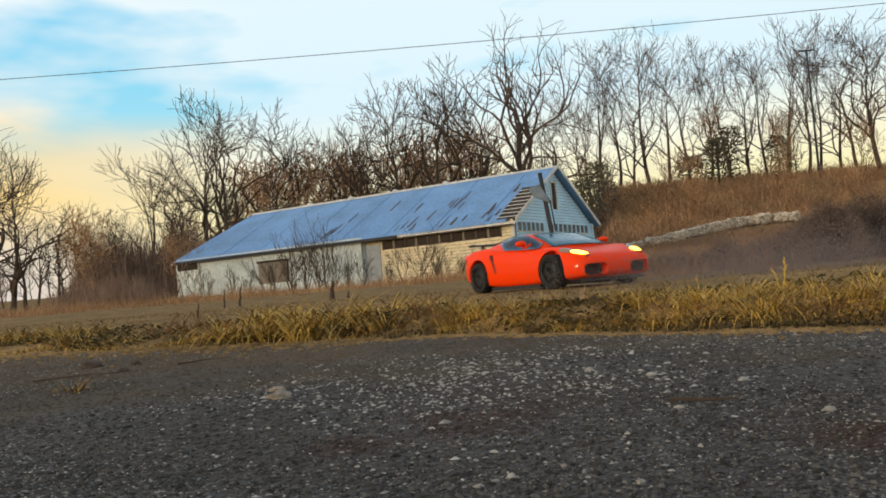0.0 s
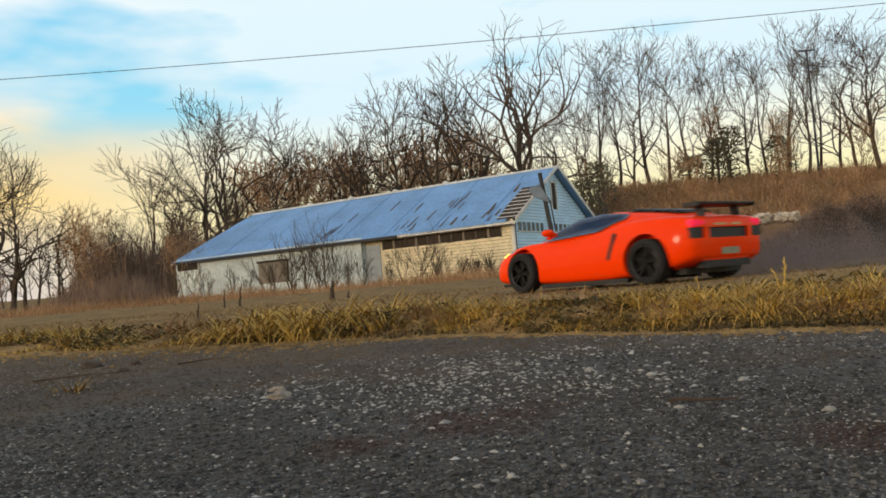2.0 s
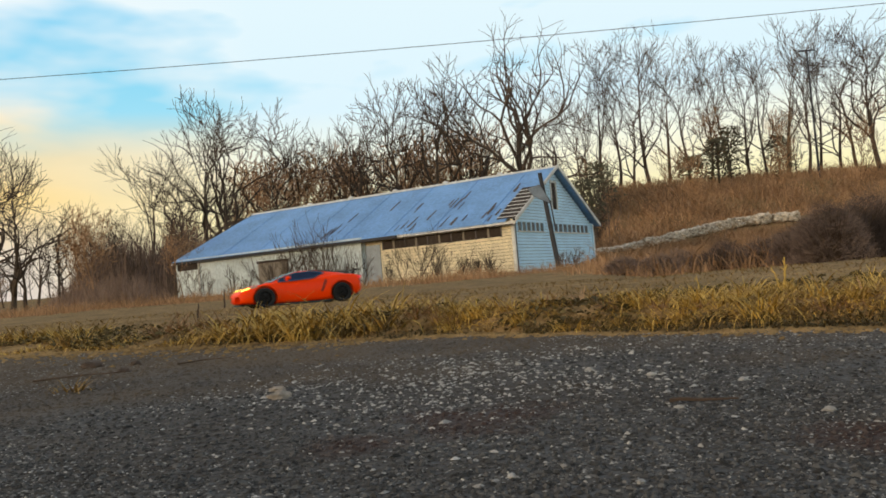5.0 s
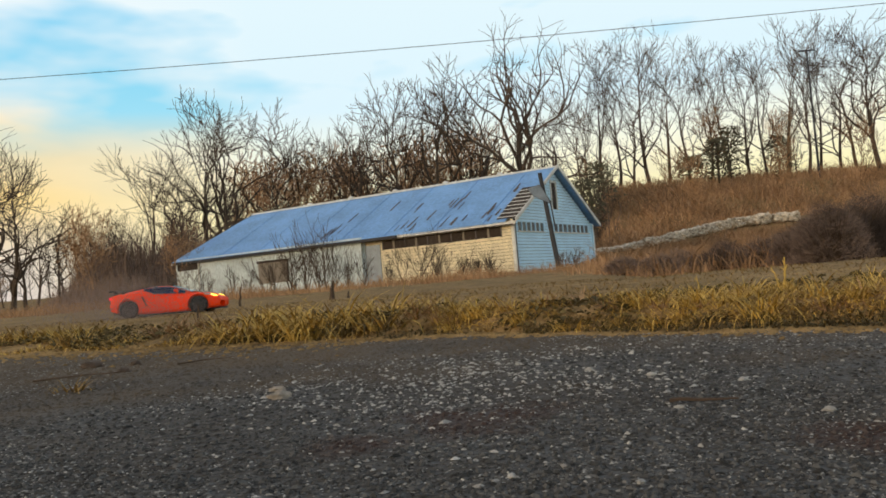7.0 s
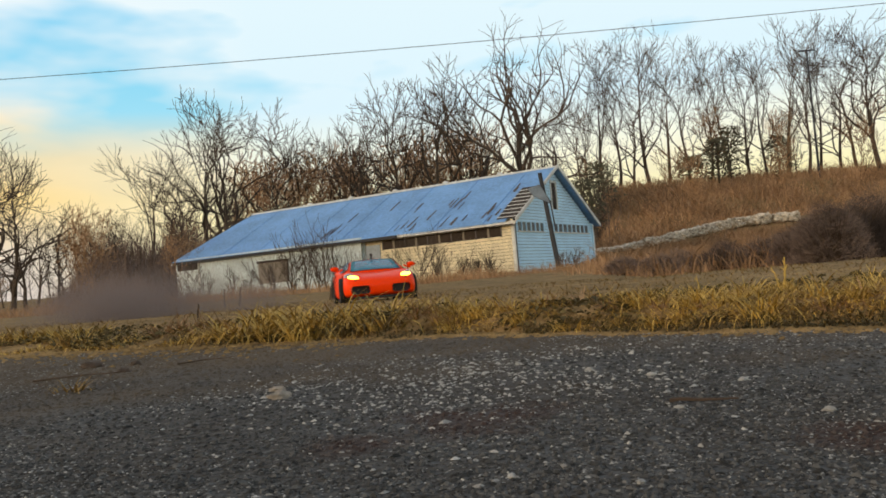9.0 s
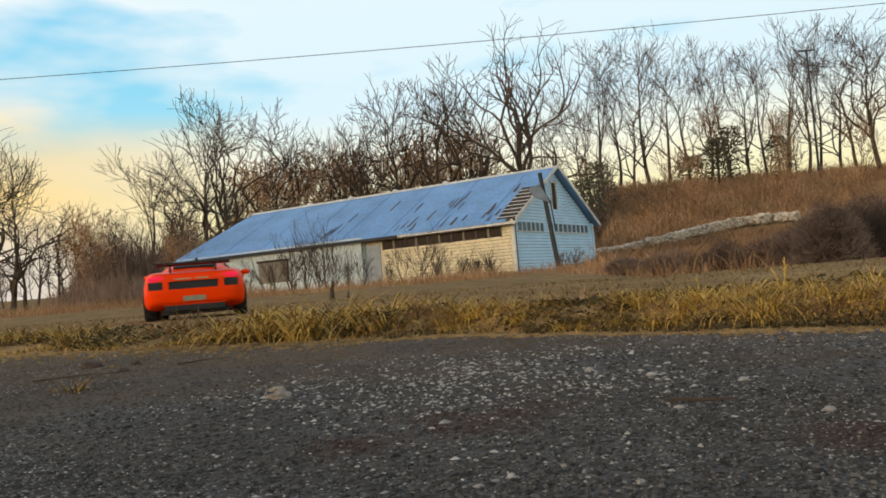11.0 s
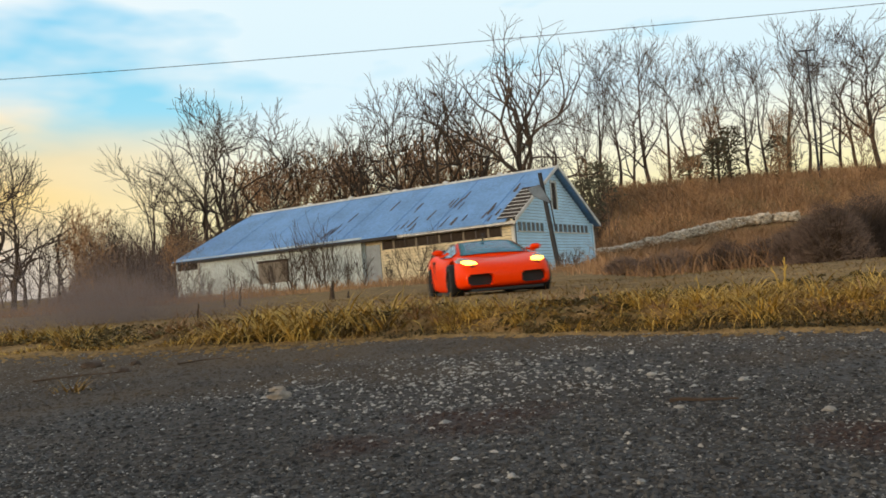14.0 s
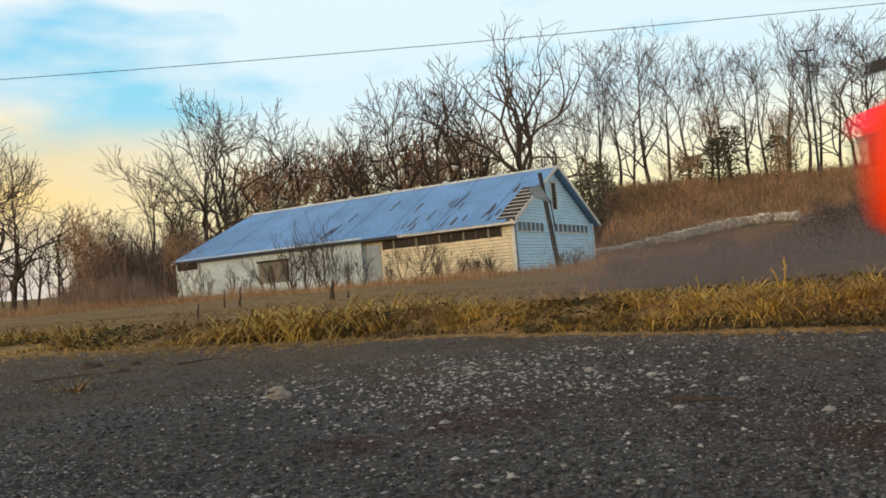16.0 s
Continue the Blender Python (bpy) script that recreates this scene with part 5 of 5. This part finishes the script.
    bm = disc_cyl(0.028, 0.13, 0, 0.16, 1.22, 10)
    bmesh.ops.rotate(bm, cent=(0.16 * K, 0, 1.22 * K), matrix=Matrix.Rotation(math.pi / 2, 3, "X"), verts=bm.verts)
    bmesh.ops.create_uvsphere(bm, u_segments=10, v_segments=6, radius=0.04 * K, matrix=Matrix.Translation((0.16 * K, 0, 1.28 * K)))
    part("body_post", bm, BLACK, car, "short black body post")

    # wheels
    wheels = []
    for nm, sx, sy in (("fl", 1.28, 1), ("fr", 1.28, -1), ("rl", -1.34, 1), ("rr", -1.34, -1)):
        w = new("wheel")
        w.parent = car
        w.location = (sx * K, sy * 0.85 * K, 0.35 * K)
        lathe("tyre", [(0.33, -0.10), (0.33, 0.10), (0.315, 0.125), (0.25, 0.13), (0.235, 0.11), (0.235, -0.11), (0.25, -0.13), (0.315, -0.125)], RUBBER, w, "black rubber tyre")
        bm = bmesh.new()
        for i in range(5):
            for q in (-0.16, 0.16):
                a = 2 * math.pi * i / 5 + q
                box(bm, (0.13 * K, sy * 0.085 * K, 0), (0.22 * K, 0.03 * K, 0.03 * K), Matrix.Rotation(a, 4, "Y"))
        bmesh.ops.create_cone(bm, cap_ends=True, segments=16, radius1=0.055 * K, radius2=0.05 * K, depth=0.18 * K, matrix=Matrix.Rotation(math.pi / 2, 4, "X"))
        rim = part("rim", bm, RIM, w, "dark spoked rim")
        lathe("rim_edge", [(0.238, sy * 0.10), (0.238, sy * 0.125), (0.222, sy * 0.125), (0.218, sy * 0.10)], SILVER, w, "thin silver rim edge")
        lathe("drum", [(0.23, -0.1), (0.23, 0.02 * sy), (0.02, 0.02 * sy), (0.02, -0.1)], BLACK, w)
        wheels.append(w)
    return car, wheels


CAR, WHEELS = build_car()


# ---- dust thrown up by the tyres: sparse grains in loose puffs ----
def build_dust():
    puffs = []
    rng = random.Random(90)
    for k in range(4):
        V, F = [], []
        for i in range(60000):
            c = Vector((rng.gauss(0, 0.15), rng.gauss(0, 0.11), abs(rng.gauss(0, 0.042))))
            c.z += 0.02 * noise.noise((c.x * 9, c.y * 9, k))
            s = rng.uniform(0.0004, 0.0007)
            i0 = len(V)
            V += [c + Vector((rng.gauss(0, s), rng.gauss(0, s), rng.gauss(0, s))) for _ in range(3)]
            F.append((i0, i0 + 1, i0 + 2))
        me = bpy.data.meshes.new("grains")
        me.from_pydata([tuple(v) for v in V], [], F)
        me.materials.append(DUST)
        puffs.append(me)
    return puffs


PUFFS = build_dust()
# x, y where the puff hangs; rise, hold and settle times; drift along x and y in metres a second; size
CLOUDS = ((0.55, 1.65, -2.0, 0.0, 2.2, 4.5, 0.06, 0.02, 1.0), (0.80, 1.75, -2.0, 0.0, 2.6, 5.0, 0.05, 0.03, 1.1), (0.62, 1.75, 0.8, 1.3, 2.6, 5.0, 0.04, 0.04, 1.0),
          (0.40, 1.75, 1.6, 2.2, 3.0, 5.2, 0.05, 0.03, 1.0), (0.15, 1.9, 2.4, 3.0, 4.0, 6.0, 0.05, 0.0, 0.9),
          (-1.35, 3.45, 5.6, 6.4, 9.0, 11.0, -0.02, 0.0, 1.2), (-1.15, 3.5, 7.0, 7.8, 9.0, 11.2, -0.03, 0.0, 1.1), (-0.75, 3.2, 7.9, 8.5, 9.2, 11.0, -0.02, 0.0, 0.9),
          (-1.45, 3.5, 6.8, 7.6, 9.0, 11.0, -0.02, 0.0, 1.2), (-1.25, 3.3, 7.2, 8.0, 9.2, 11.2, -0.02, 0.0, 1.1), (-1.15, 2.45, 11.5, 12.2, 14.2, 17, -0.02, 0.0, 1.25),
          (-0.85, 2.35, 11.2, 11.9, 14.0, 16.5, -0.03, 0.0, 1.1), (-1.0, 2.5, 11.8, 12.5, 14.2, 17, -0.02, 0.0, 1.0), (-0.65, 2.35, 12.4, 13.0, 14.0, 16.8, -0.02, 0.0, 0.8),
          (0.24, 1.12, 15.25, 15.6, 17, 18, 0.05, 0.03, 0.75), (0.30, 1.02, 15.45, 15.75, 17, 18, 0.05, 0.03, 0.85), (0.46, 0.95, 15.5, 15.9, 17, 18, 0.05, 0.02, 0.85), (0.38, 1.1, 15.55, 15.95, 17, 18, 0.05, 0.02, 0.9), (0.52, 0.9, 15.6, 15.98, 17, 18, 0.05, 0.02, 0.8),
          (1.05, 2.5, 1.8, 2.6, 3.8, 6.0, 0.02, 0.04, 1.35), (0.75, 2.3, 2.2, 3.0, 4.0, 6.0, 0.03, 0.04, 1.3), (-1.62, 4.0, 6.9, 7.6, 9.2, 11.4, -0.02, 0.0, 1.3), (-1.3, 3.9, 7.3, 7.9, 9.2, 11.4, -0.03, 0.0, 1.3))


def motions():
    # seconds, place on the dirt, millimetres up or down on the bumps, heading
    rows = ((0.0, 0.273, 2.108, -1, -62), (0.5, 0.396, 1.861, -3, -100), (1.0, 0.5055, 1.897, -1, -144), (1.5, 0.450, 1.722, 0, -186), (2.0, 0.351, 1.66, 0, -233), (2.5, 0.2105, 1.83, 1, -267),
            (3.0, 0.113, 2.02, 1, -292), (3.5, 0.077, 2.42, 1, -284), (4.0, -0.037, 2.79, 1, -249), (4.6, -0.33, 3.25, 0, -195), (5.2, -0.80, 3.60, 0, -135), (5.8, -1.14, 3.72, 0, -75), (6.3, -1.26, 3.82, -1, -34),
            (6.5, -1.288, 3.875, -1, -23), (7.0, -1.351, 4.01, -1, 3), (7.5, -1.248, 3.976, -1, 8), (8.0, -0.90, 3.70, 0, -15), (8.5, -0.54, 3.45, -2, -48), (9.0, -0.249, 2.78, -3, -79), (9.2, -0.215, 2.62, -2, -100),
            (9.7, -0.28, 2.36, 0, -150), (10.3, -0.52, 2.18, 0, -200), (10.9, -0.67, 2.20, 0, -248), (11.3, -0.665, 2.29, 1, -276), (11.5, -0.642, 2.347, 1, -291), (12.0, -0.672, 2.43, 1, -330),
            (12.5, -0.565, 2.53, 1, -362), (13.0, -0.358, 2.56, 0, -397), (13.5, -0.129, 2.44, 1, -416), (14.0, 0.1024, 2.15, -4, -441), (14.5, 0.2425, 1.745, -2, -455), (15.0, 0.310, 1.405, -4, -463),
            (15.3, 0.334, 1.099, -3, -463), (15.4, 0.333, 0.985, -2, -453), (15.5, 0.345, 0.925, -1, -445), (15.6, 0.372, 0.862, 0, -437), (15.7, 0.402, 0.728, 0, -431), (15.8, 0.410, 0.58, 0, -427),
            (15.9, 0.428, 0.425, 0, -424), (16.0, 0.453, 0.285, 0, -422))
    walk(CAR, [(t, pose(x, y, b * 0.001 - 0.0025, 0, 0, a)) for t, x, y, b, a in rows])
    for i, w in enumerate(WHEELS):
        base = Vector(w.location)
        steps = 160
        turn = 0.0
        out = []
        for k in range(steps + 1):
            out.append((16.0 * k / steps, Matrix.Translation(base) @ Matrix.Rotation(turn, 4, "Y")))
            turn += radians(78 if i > 1 else 52)
        walk(w, out)
    for k, (x, y, up, top, hold, down, vx, vy, s) in enumerate(CLOUDS):
        d = new("dust_cloud")
        tall = 1.8 if x < -0.6 else 2.4 if s >= 1.3 else 1.0
        d.scale = (s, s, s * tall)
        p = new("grains", PUFFS[k % 4])
        p.parent = d
        tagged(d, "thin brown cloud of dust thrown up by the tyres", "dust", "dust clouds", "stuff")
        z0, z1 = -0.32 * s * tall, 0.0
        rows = []
        for t in sorted({0.0, 16.0, *[v for v in (up, top, hold, down) if 0.0 < v < 16.0]}):
            if t <= top:
                f = smooth01((t - up) / (top - up))
            else:
                f = 1 - smooth01((t - hold) / (down - hold))
            tt = max(0.0, min(t, down) - max(up, 0.0))
            rows.append((t, pose(x + vx * tt, y + vy * tt, z0 + (z1 - z0) * f, 0, 0, 40 * k)))
        walk(d, rows)


motions()
